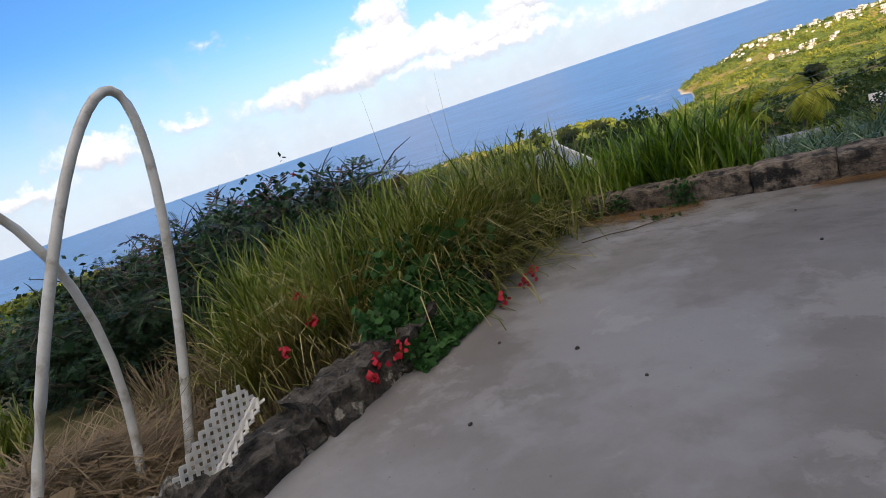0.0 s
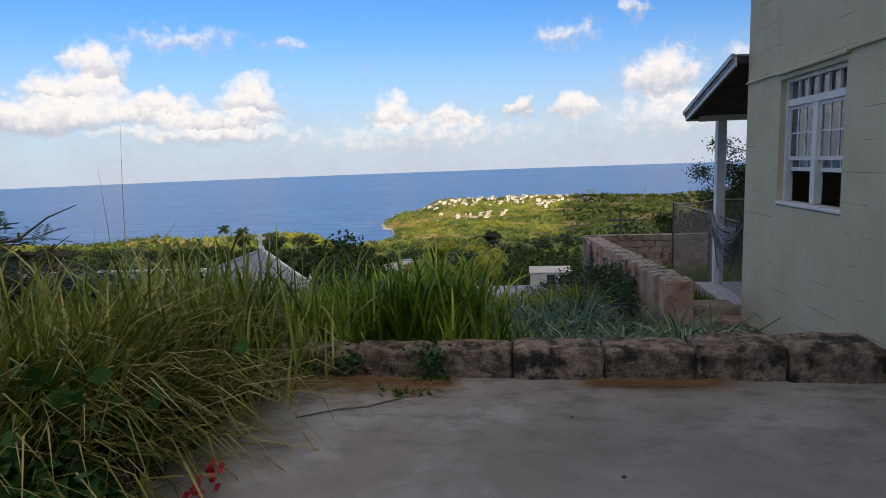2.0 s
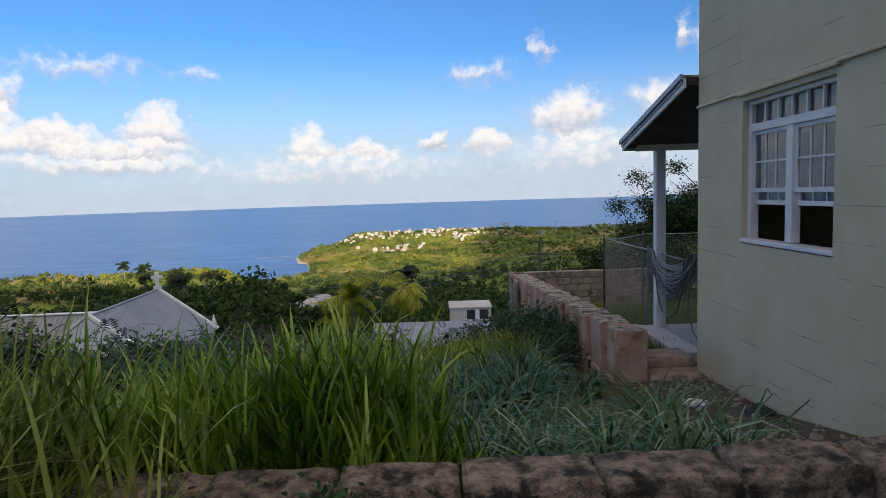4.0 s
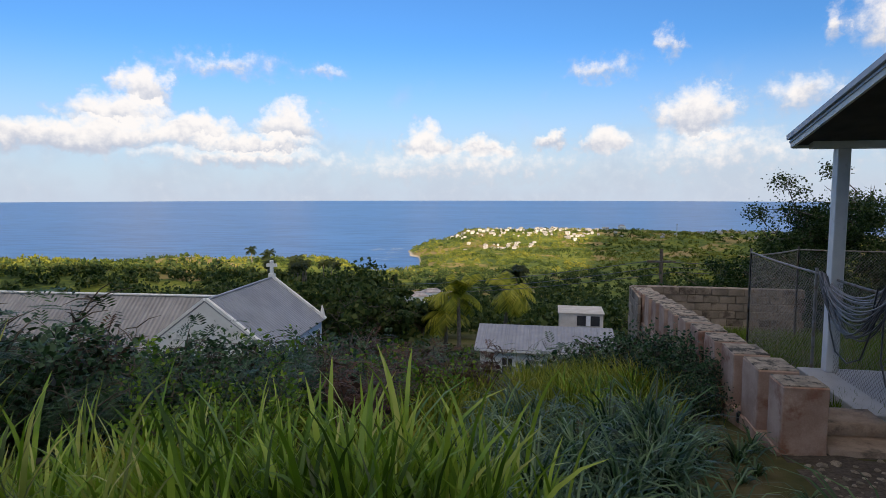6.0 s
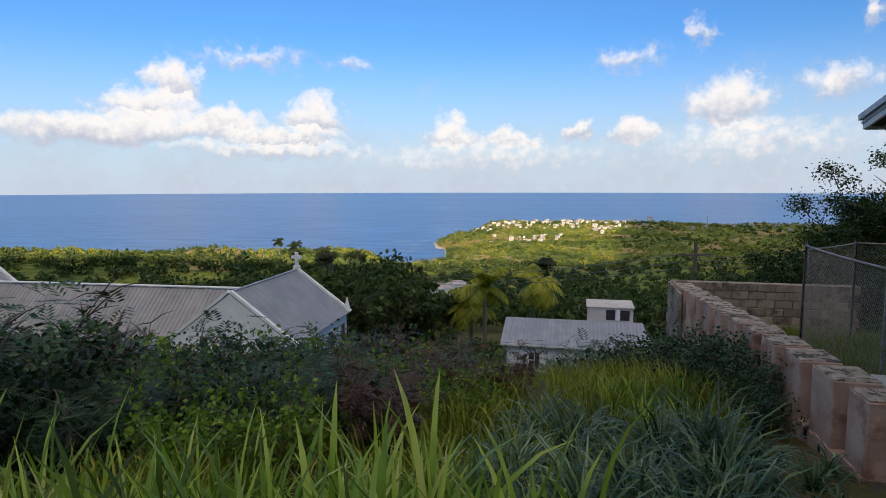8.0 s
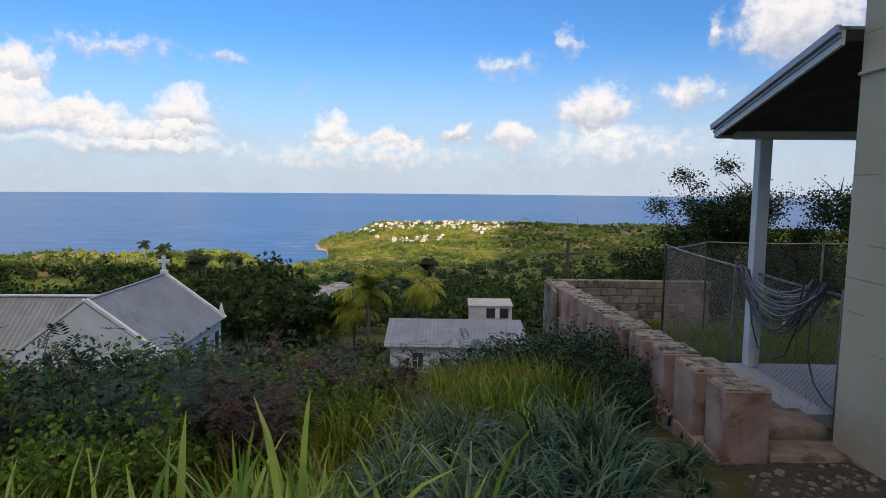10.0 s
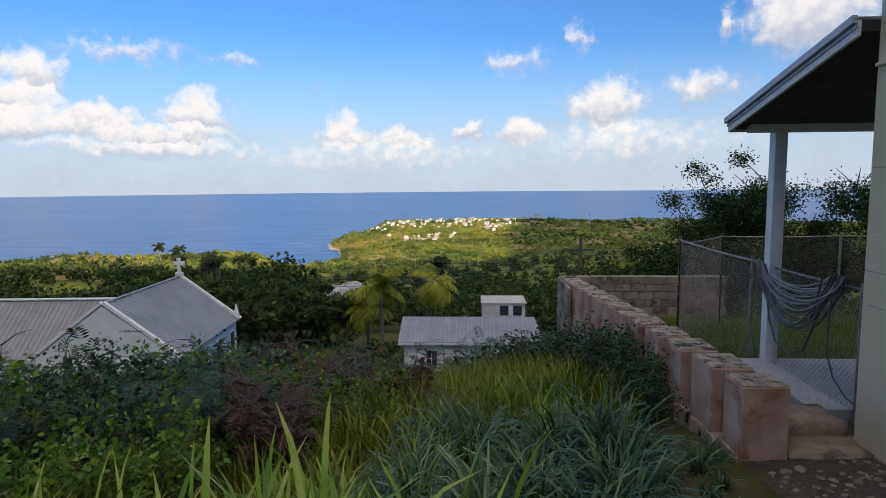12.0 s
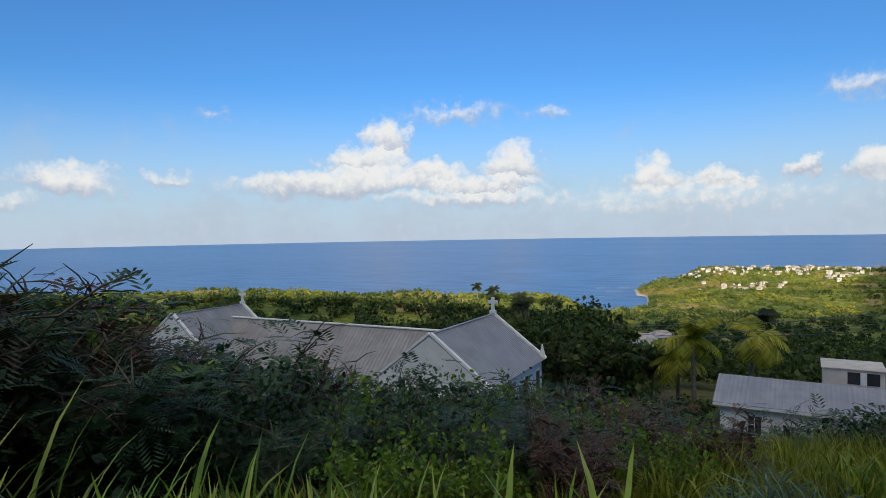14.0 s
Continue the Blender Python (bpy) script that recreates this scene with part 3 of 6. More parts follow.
def ground(x, y):
    """The height of the ground."""
    x, y = np.asarray(x, float), np.asarray(y, float)
    r = np.hypot(x, y)
    head = np.degrees(np.arctan2(-x, y))
    u = 0.94 * y - np.where(x < -2, 0.5 * (x + 2) - 0.68, 0.34 * x)
    u = np.where(r > 60, r * (1 - 0.0 * head), u * (1 - ease(r, 35, 60)) + r * ease(r, 35, 60))
    z = lerp(SLOPE, u)
    # the shelf on the left, above the sea
    shelf = lerp([(0, 0), (16, 0), (20, 0.75), (28, 1), (180, 1)], head)
    shelf_top = lerp([(16, -35), (20, -33), (28, -30), (34, -27), (57, -22), (90, -18), (180, -10)], head)
    z = np.where(r > 150, z * (1 - shelf * ease(r, 150, 240)) + shelf * ease(r, 150, 240) * shelf_top, z)
    # its fall to the water
    edge = lerp([(13, 470), (16, 440), (20, 420), (30, 340), (60, 345), (90, 420), (130, 900), (180, 2000)], head) + 14 * wobble(x, y, 28)
    fall = ease(r, edge - 45, edge + 15) * ease(head, 11.5, 15.5)
    fall = fall * (1 - ease(r, 570, 600) * (1 - ease(head, 15.2, 16.0)))
    z = z * (1 - fall) + fall * (SEA - 6)
    # the headland and its town ridge
    cape = (1 - ease(head, 15.0, 16.0)) * ease(head, -80, -60)
    taper = 1 - 0.35 * ease(head, 7.0, 11.0) - 0.65 * ease(head, 10.8, 15.0)
    ridge = lerp([(430, -50), (520, -49), (590, -46), (620, -42.5), (650, -39.5), (700, -38.5), (760, -44), (860, -58), (900, -66)], r)
    ridge = SEA - 4 + (ridge - SEA + 4) * taper
    far = cape * ease(r, 400, 520)
    z = z * (1 - far) + far * ridge
    tip = ease(head, 8, 14) * ease(r, 650, 720) * cape
    z = z - tip * 30
    bay = ease(head, 12.2, 13.3) * (1 - ease(head, 30, 40)) * ease(r, 468, 490) * (1 - ease(r, 576, 596) * (1 - ease(head, 14.6, 15.4)))
    z = z * (1 - bay) + bay * np.minimum(z, SEA - 5)
    z = np.where((r > 900) & (head < 100) & (head > -75), SEA - 8, z)
    # rolling ground
    z = z + wobble(x, y, 40) * 2.2 * ease(r, 90, 250) * (1 - fall) + wobble(x, y, 6) * 0.12 * ease(r, 8, 14)
    # unseen high ground behind, added for shade; its higher right mimics cloud shadow
    q = x * LIGHT[0] + y * LIGHT[1]
    w = x * LIGHT[1] - y * LIGHT[0]
    top = 63 + 85 * ease(w, 150, 390)
    shade_hill = ease(-q, 20, 150)
    return z * (1 - shade_hill) + shade_hill * (top + 3 * wobble(x, y, 30))


def make_ground():
    rad = np.concatenate([np.linspace(0.5, 30, 60)[:-1], np.geomspace(30, 1000, 190), [1200, 1600, 2400, 3600, 4900]])
    ang = np.radians(np.concatenate([np.arange(-50, 90, 0.7), np.arange(90, 310, 3.5)]))
    rr, aa = np.meshgrid(rad, ang, indexing="ij")
    x, y = -np.sin(aa) * rr, np.cos(aa) * rr
    z = ground(x, y)
    verts = np.stack([x, y, z], -1).reshape(-1, 3)
    n, k = len(rad), len(ang)
    faces = [(i * k + j, i * k + (j + 1) % k, (i + 1) * k + (j + 1) % k, (i + 1) * k + j) for i in range(n - 1) for j in range(k)]
    ob = new("ground", mesh_from("ground", verts, faces, M_GROUND, True))
    tagged(ob, "hillside of scrub and pasture falling to the coast", "ground", kind="structure")
    bm = bmesh.new()
    bmesh.ops.create_circle(bm, cap_ends=True, segments=256, radius=4950)
    sea = single("water", bm, M_SEA, "deep blue sea with small swell", "sea", kind="structure")
    sea.location = (0, 0, SEA)


make_ground()


# ---------------------------------------------------------------- terrace
def make_terrace():
    bm = box(-3.1, -6.0, -0.5, 2.25, 5.97, 0.0)
    single("floor", bm, M_CONCRETE, "stained grey concrete terrace slab", "floor", kind="structure")
    wall = thing("low_wall", (0, 0, 0), "low weathered coral stone kerb wall edging the terrace", "wall", kind="structure")
    cuts = [-3.2, -2.48, -1.86, -1.27, -0.62, 0.0, 0.60, 1.22]
    tops = [0.20, 0.21, 0.22, 0.24, 0.24, 0.27, 0.28]
    for i, top in enumerate(tops):
        bm = bmesh.new()
        x0, x1 = cuts[i] + 0.008, cuts[i + 1] - 0.008
        box_bm(bm, x0, 5.95 + 0.012 * (i % 3), -0.6, x1, 6.28, top - 0.015)
        bmesh.ops.subdivide_edges(bm, edges=bm.edges, cuts=9, use_grid_fill=True)
        for v in bm.verts:   # worn, rounded top
            f = min(v.co.y - 5.94, 6.29 - v.co.y, v.co.x - x0 + 0.02, x1 - v.co.x + 0.02)
            if v.co.z > top - 0.02:
                v.co.z -= max(0, 0.035 - f) * (1.0 if i < 6 or v.co.x < x1 - 0.08 else 2.5)
        rough_up(bm, 0.014, 7.0, i * 3.1)
        rough_up(bm, 0.010, 23.0, i * 1.1)
        part("stone_block", bm, M_STONE, wall, smooth=True)
    side = thing("side_wall", (0, 0, 0), "blackened crumbling stone kerb along the terrace edge", "wall", kind="structure")
    y = -4.0
    i = 0
    while y < 5.9:
        step = 0.62 + 0.1 * math.sin(i * 2.1)
        bm = box(-3.42, y + 0.008, -0.9, -3.06 + 0.03 * math.sin(i * 1.3), min(y + step, 5.93) - 0.008, 0.21 + 0.05 * math.sin(i * 1.9))
        bmesh.ops.subdivide_edges(bm, edges=bm.edges, cuts=14, use_grid_fill=True)
        rough_up(bm, 0.06, 4.0, i * 2.3)
        rough_up(bm, 0.04, 11.0, i * 2.3)
        rough_up(bm, 0.022, 27.0, i * 1.3)
        part("stone_block", bm, M_DARKSTONE, side)
        y += step
        i += 1
    post = thing("terrace_post", (-0.05, 3.325, 0), "cream painted square post on the concrete terrace", "post")
    part("shaft", box(-0.075, -0.075, 0.0, 0.075, 0.075, 3.0, 0.008), M_POST, post)
    part("base_line", box(-0.08, -0.08, 0.0, 0.08, 0.08, 0.015, 0.004), M_CONCRETE, post, "thin mortar smear round the foot")
    beam = box(-0.09, -0.09, 3.0, 2.285, 0.09, 3.2, 0.01)
    part("beam", beam, M_POST, post)


# ---------------------------------------------------------------- the cream house
HX, HY = 2.256, 11.77


def make_window(y0, y1):
    """A wooden sash window in the house wall between y0 < y1, both lower sashes pushed up."""
    z0, zt, zb, z1 = 0.90, 1.42, 2.20, 2.50
    fx = HX + 0.09
    win = thing("window_1", (0, 0, 0), "white wooden sash window with raised lower sashes", "window", "windows of the cream house", "structure")
    bm = bmesh.new()
    for a in ((y0, z0, y0 + 0.07, z1), (y1 - 0.07, z0, y1, z1), (y0 + 0.072, z1 - 0.05, y1 - 0.072, z1), (y0 + 0.072, zb - 0.06, y1 - 0.072, zb + 0.03), ((y0 + y1) / 2 - 0.06, z0 + 0.01, (y0 + y1) / 2 + 0.06, zb - 0.062)):
        box_bm(bm, fx - 0.02, a[0], a[1], fx + 0.08, a[2], a[3], 0.006)
    part("window_frame", bm, M_WHITE, win)
    part("window_sill", box(HX - 0.015, y0 - 0.02, z0 - 0.05, fx + 0.1, y1 + 0.02, z0 - 0.002, 0.008), M_WHITE, win)
    bm = bmesh.new()
    count = 6
    w = (y1 - y0 - 0.14) / count
    for i in range(1, count):
        box_bm(bm, fx, y0 + 0.07 + i * w - 0.012, zb + 0.032, fx + 0.03, y0 + 0.07 + i * w + 0.012, z1 - 0.052)
    part("transom_bars", bm, M_WHITE, win)
    for i in range(count):
        pane = part("pane", box(fx + 0.033, y0 + 0.072 + i * w, zb + 0.03, fx + 0.039, y0 + 0.068 + (i + 1) * w, z1 - 0.05), M_GLASS, win)
        pane.visible_shadow = False
    half = (y1 - y0 - 0.14 - 0.12) / 2
    for k in range(2):
        a = y0 + 0.07 if k == 0 else (y0 + y1) / 2 + 0.06
        b = a + half
        for label, zl, zh, off, rows in (("upper_sash", zt + 0.02, zb - 0.062, 0.01, 2), ("lower_sash", zt - 0.12, zb - 0.12, 0.045, 2)):
            bm = bmesh.new()
            for q in ((a + .002, zl, a + 0.04, zh), (b - 0.04, zl, b - .002, zh), (a + 0.041, zl, b - 0.041, zl + 0.05), (a + 0.041, zh - 0.04, b - 0.041, zh)):
                box_bm(bm, fx + off, q[0], q[1], fx + off + 0.032, q[2], q[3])
            cw = (b - a - 0.08) / 3
            for c in (1, 2):
                box_bm(bm, fx + off + 0.004, a + 0.04 + c * cw - 0.01, zl + 0.051, fx + off + 0.028, a + 0.04 + c * cw + 0.01, zh - 0.041)
            zm = (zl + zh) / 2
            box_bm(bm, fx + off + 0.003, a + 0.041, zm - 0.01, fx + off + 0.027, b - 0.041, zm + 0.01)
            sash = part(label, bm, M_WHITE, win)
            for c in range(3):
                for zz in ((zl + 0.05, zm - 0.01), (zm + 0.01, zh - 0.04)):
                    g = part("pane", box(fx + off + 0.012, a + 0.05 + c * cw, zz[0], fx + off + 0.018, a + 0.03 + (c + 1) * cw, zz[1]), M_GLASS, sash)
                    g.visible_shadow = False
    return win


WINDOWS = [(8.86, 10.55), (6.15, 7.86), (3.4, 5.1)]


def make_house():
    top, base, back = 5.6, -1.5, 0.0
    bm = bmesh.new()
    ys = [back] + [v for w in sorted(WINDOWS) for v in w] + [HY]
    for i in range(0, len(ys), 2):
        box_bm(bm, HX, ys[i], base, HX + 0.2, ys[i + 1], top)
    for a, b in WINDOWS:
        box_bm(bm, HX, a, base, HX + 0.2, b, 0.84)
        box_bm(bm, HX, a, 2.5, HX + 0.2, b, top)
    single("wall_west", bm, M_CREAM, "cream painted block wall with hairline course cracks", "wall", kind="structure")
    bm = bmesh.new()
    box_bm(bm, HX + 0.2, HY - 0.2, base, 11.0, HY, top)
    single("wall_north", bm, M_CREAM, "cream painted block end wall", "wall", kind="structure")
    bm = box(HX + 0.2, back, base, 11.0, back + 0.2, top)
    single("wall_south", bm, M_CREAM, "cream painted block end wall", "wall", kind="structure")
    bm = bmesh.new()
    for y0, y1, z0, z1 in ((back + .2, HY - .2, base, 0.6), (back + .2, HY - .2, 2.5, top), (back + .2, 8.9, 0.6, 2.5), (11.0, HY - .2, 0.6, 2.5)):
        box_bm(bm, 10.8, y0, z0, 11.0, y1, z1)
    single("wall_east", bm, M_CREAM, "cream painted block wall with a window opening", "wall", kind="structure")
    single("room_floor", box(HX + .2, back + .2, -0.2, 10.8, HY - .2, 0.0), M_DARKROOM, "dim bare room floor", "floor", kind="structure")
    single("ceiling", box(HX + .2, back + .2, 2.75, 10.8, HY - .2, 2.9), M_DARKROOM, "plain room ceiling", "ceiling", kind="structure")
    bm = box(HX + .2, 8.2, 0.0, 7.5, 8.35, 2.75)
    single("wall_inner", bm, M_DARKROOM, "plain inner partition wall", "wall", kind="structure")
    # roof, out of sight above
    bm = bmesh.new()
    v = [bm.verts.new(p) for p in ((HX - .4, back - .4, top), (11.4, back - .4, top), (11.4, HY + .25, top), (HX - .4, HY + .25, top), (6.6, back + 3, top + 1.8), (6.6, HY - 3, top + 1.8))]
    for f in ((0, 1, 4), (1, 2, 5, 4), (2, 3, 5), (3, 0, 4, 5), (3, 2, 1, 0)):
        bm.faces.new([v[i] for i in f])
    single("roof", bm, M_ROOFSIDE, "grey hipped sheet roof of the cream house", "roof", kind="structure")
    # drip mould: runs along the wall and lifts over each window
    bm = bmesh.new()
    cut = HY
    for a, b in sorted(WINDOWS, reverse=True):
        box_bm(bm, HX - 0.035, b + 0.06, 2.585, HX + 0.01, cut, 2.62, 0.008)
        box_bm(bm, HX - 0.05, a - 0.06, 2.56, HX + 0.01, b + 0.06, 2.605, 0.008)
        cut = a - 0.06
    box_bm(bm, HX - 0.035, back, 2.585, HX + 0.01, cut, 2.62, 0.008)
    single("trim", bm, M_CREAM, "thin drip mould line on the cream wall", "moulding", kind="structure")
    bm = box(HX - 0.03, 7.0, -1.5, HX - 0.002, HY, -1.06, 0.01)
    single("baseboard", rough_up(bm, 0.006, 5.0), M_STEP, "reddish splash stain plinth at the wall foot", "plinth", kind="structure")
    for a, b in WINDOWS:
        make_window(a, b)


# ---------------------------------------------------------------- porch, fence, lawn
def lawn_z(y):
    """The back lawn falls gently away from the house."""
    return -1.2 - 0.1 * np.maximum(y - 13.5, 0)


def make_porch():
    single("porch_floor", box(2.3, 12.6, -1.6, 11, 14.62, -1.05, 0.01), M_SLAB, "pale concrete porch slab behind the house", "floor", kind="structure")
    bm = box(1.25, 11.95, -3.4, 16, 21.5, -1.22)
    bmesh.ops.subdivide_edges(bm, edges=bm.edges, cuts=12, use_grid_fill=True)
    for v in bm.verts:
        v.co.z = min(v.co.z, float(lawn_z(v.co.y)))
    single("lawn", bm, M_GROUND, "soil of the raised back lawn", "ground", kind="structure")
    roof = thing("porch_roof", (0, 0, 0), "grey sheet lean-to porch roof with a white barge board", "roof", kind="structure")
    y0, z0, y1, z1 = 14.62, 2.37, HY + 0.004, 3.02
    slope = Vector((0, y1 - y0, z1 - z0)).normalized()
    up = Vector((0, slope.z, -slope.y))

    def slanted(x0, x1, lo, hi):
        bm = bmesh.new()
        vs = []
        for x in (x0, x1):
            for p, h in (((y0, z0), lo), ((y1, z1), lo), ((y1, z1), hi), ((y0, z0), hi)):
                q = Vector((x, p[0], p[1])) + up * h
                q.y = max(q.y, HY + 0.003)
                vs.append(bm.verts.new(q))
        for f in ((0, 1, 2, 3), (7, 6, 5, 4), (0, 4, 5, 1), (1, 5, 6, 2), (2, 6, 7, 3), (3, 7, 4, 0)):
            bm.faces.new([vs[i] for i in f])
        return bm
    part("sheet", slanted(2.02, 11.0, 0.0, 0.03), M_ROOFGREY, roof)
    part("barge_board", slanted(2.05, 2.085, -0.15, -0.006), M_WHITE, roof)
    part("drip_edge", slanted(2.0, 2.05, -0.03, 0.045), M_TRIMBLUE, roof)
    part("rake_trim", slanted(2.034, 2.048, -0.075, -0.045), M_TRIMBLUE, roof)
    # underside coloured near black for the shade beneath the sheet
    part("soffit", slanted(2.09, 11.0, -0.11, -0.006), M_SOFFITSHADE, roof)
    part("fascia", box(2.09, 14.60, 2.22, 11, 14.63, 2.36), M_WHITE, roof)
    part("beam", box(2.28, 14.40, 2.20, 11, 14.54, 2.34, 0.008), M_WHITE, roof)
    post = thing("porch_post", (2.70, 14.48, -1.05), "white painted square porch post", "post")
    part("shaft", box(-0.085, -0.085, 0.0, 0.085, 0.085, 3.25, 0.008), M_WHITE, post)
    steps = thing("garden_steps", (0, 0, 0), "two worn reddish stone steps beside the house corner", "steps")
    for y0, y1, top in ((11.42, 11.86, -1.05), (11.86, 12.4, -0.92)):
        bm = box(1.47, y0, -1.5, 2.25 if y0 > 11.8 else 2.30, y1, top)
        bmesh.ops.subdivide_edges(bm, edges=bm.edges, cuts=4, use_grid_fill=True)
        for v in bm.verts:
            if v.co.x > HX - 0.01 and v.co.y < HY:
                v.co.x = HX - 0.035
        part("tread", rough_up(bm, 0.012, 7.0, top), M_STEP, steps, smooth=True)


def fence_run(fence, pts, base, height, mesh_step=0.075):
    """Chain link between posts: rails, posts and woven wire as thin zigzag tubes joined into one part a bay."""
    for p in pts:
        v, f = tube([(p[0], p[1], base), (p[0], p[1], base + height + 0.08)], [0.026, 0.026], 7)
        part("fence_post", mesh_from("fence_post", v, f, M_STEEL, True), M_STEEL, fence)
    for p, q in zip(pts[:-1], pts[1:]):
        v, f = tube(arc((p[0], p[1], base + height), (q[0], q[1], base + height), 0.02, 5), [0.019] * 5, 6)
        part("top_rail", mesh_from("top_rail", v, f, M_STEEL, True), M_STEEL, fence)
        span = math.hypot(q[0] - p[0], q[1] - p[1])
        count = int(span / mesh_step)
        rows = int(height / mesh_step)
        chunks = []
        for i in range(-rows, count + 1):
            for way in (1, -1):
                a, b = (i, i + rows) if way == 1 else (i + rows, i)
                s0, s1, h0, h1 = a, b, 0.0, rows
                # clip to the bay
                lo, hi = (s0, s1) if s0 < s1 else (s1, s0)
                t0, t1 = max(0, (0 - lo) / rows), min(1, (count - lo) / rows)
                if t1 <= t0:
                    continue
                ss = [lo + t0 * rows, lo + t1 * rows]
                hh = [t0 * rows, t1 * rows] if way == 1 else [rows - t0 * rows, rows - t1 * rows]
                ends = [(p[0] + (q[0] - p[0]) * s / count, p[1] + (q[1] - p[1]) * s / count, base + h * mesh_step) for s, h in zip(ss, hh)]
                chunks.append(tube(ends, [0.0022, 0.0022], 3))
        v, f = join_grids(chunks)
        tagged(part("wire_mesh", mesh_from("wire_mesh", v, f, M_STEEL), M_STEEL, fence), kind="stuff")


def make_fence():
    fence = thing("chain_link_fence", (0, 0, 0), "rusty chain link fence round the back lawn", "fence")
    fence_run(fence, [(2.72, 12.5), (2.70, 15.1), (2.76, 18.5)], -1.75, 2.08)
    fence_run(fence, [(2.76, 18.5), (4.3, 20.2)], -1.9, 2.15)
    fence_run(fence, [(4.3, 20.2), (7.0, 20.2), (9.8, 20.2)], -1.9, 2.15)
    coil = thing("cable_coil", (2.66, 13.7, 0.36), "loops of black and grey cable hung over the fence rail", "cable")
    r = random.Random(5)
    for i in range(22):
        grey = i < 11
        far, near = r.uniform(0.85, 1.1), r.uniform(-1.08, -0.75)
        sag = (0.24 + 0.03 * i + r.uniform(-.02, .02)) if grey else r.uniform(0.5, 0.82)
        s = np.linspace(0, 1, 22)
        lean = 0.0 if grey else r.uniform(0.0, 0.28)
        y = far + (near - far) * (s + lean * s * (1 - s))
        z = 0.03 - sag * (4 * s * (1 - s)) ** r.uniform(0.7, 1.0) + 0.07 * s
        x = -0.04 - 0.006 * (i % 6) + 0.03 * np.sin(s * 3.1) * r.uniform(-1, 1)
        v, f = tube(np.stack([x, y, z], -1), [0.011] * 22, 5)
        part("loop", mesh_from("loop", v, f, M_GREYCABLE if grey else M_CABLE, True), M_CABLE, coil)
    for pts in ([(-.05, .9, .03), (-.07, .72, -.3), (-.06, .6, -.75), (-.06, .4, -1.02), (-.06, .05, -1.1), (-.06, -.3, -.95), (-.06, -.6, -.4), (-.05, -.8, .05)],
                [(-.05, -.85, .05), (-.07, -.82, -.4), (-.06, -.80, -.85), (-.06, -.95, -1.1), (-.06, -1.2, -1.24), (-.06, -1.45, -1.27)],
                [(-.05, -.6, .03), (-.07, -.55, -.35), (-.06, -.35, -.62), (-.06, .1, -.76), (-.05, .45, -.55), (-.05, .8, .0)]):
        v, f = tube(pts, [0.012] * len(pts), 5)
        part("tail", mesh_from("tail", v, f, M_CABLE, True), M_CABLE, coil)


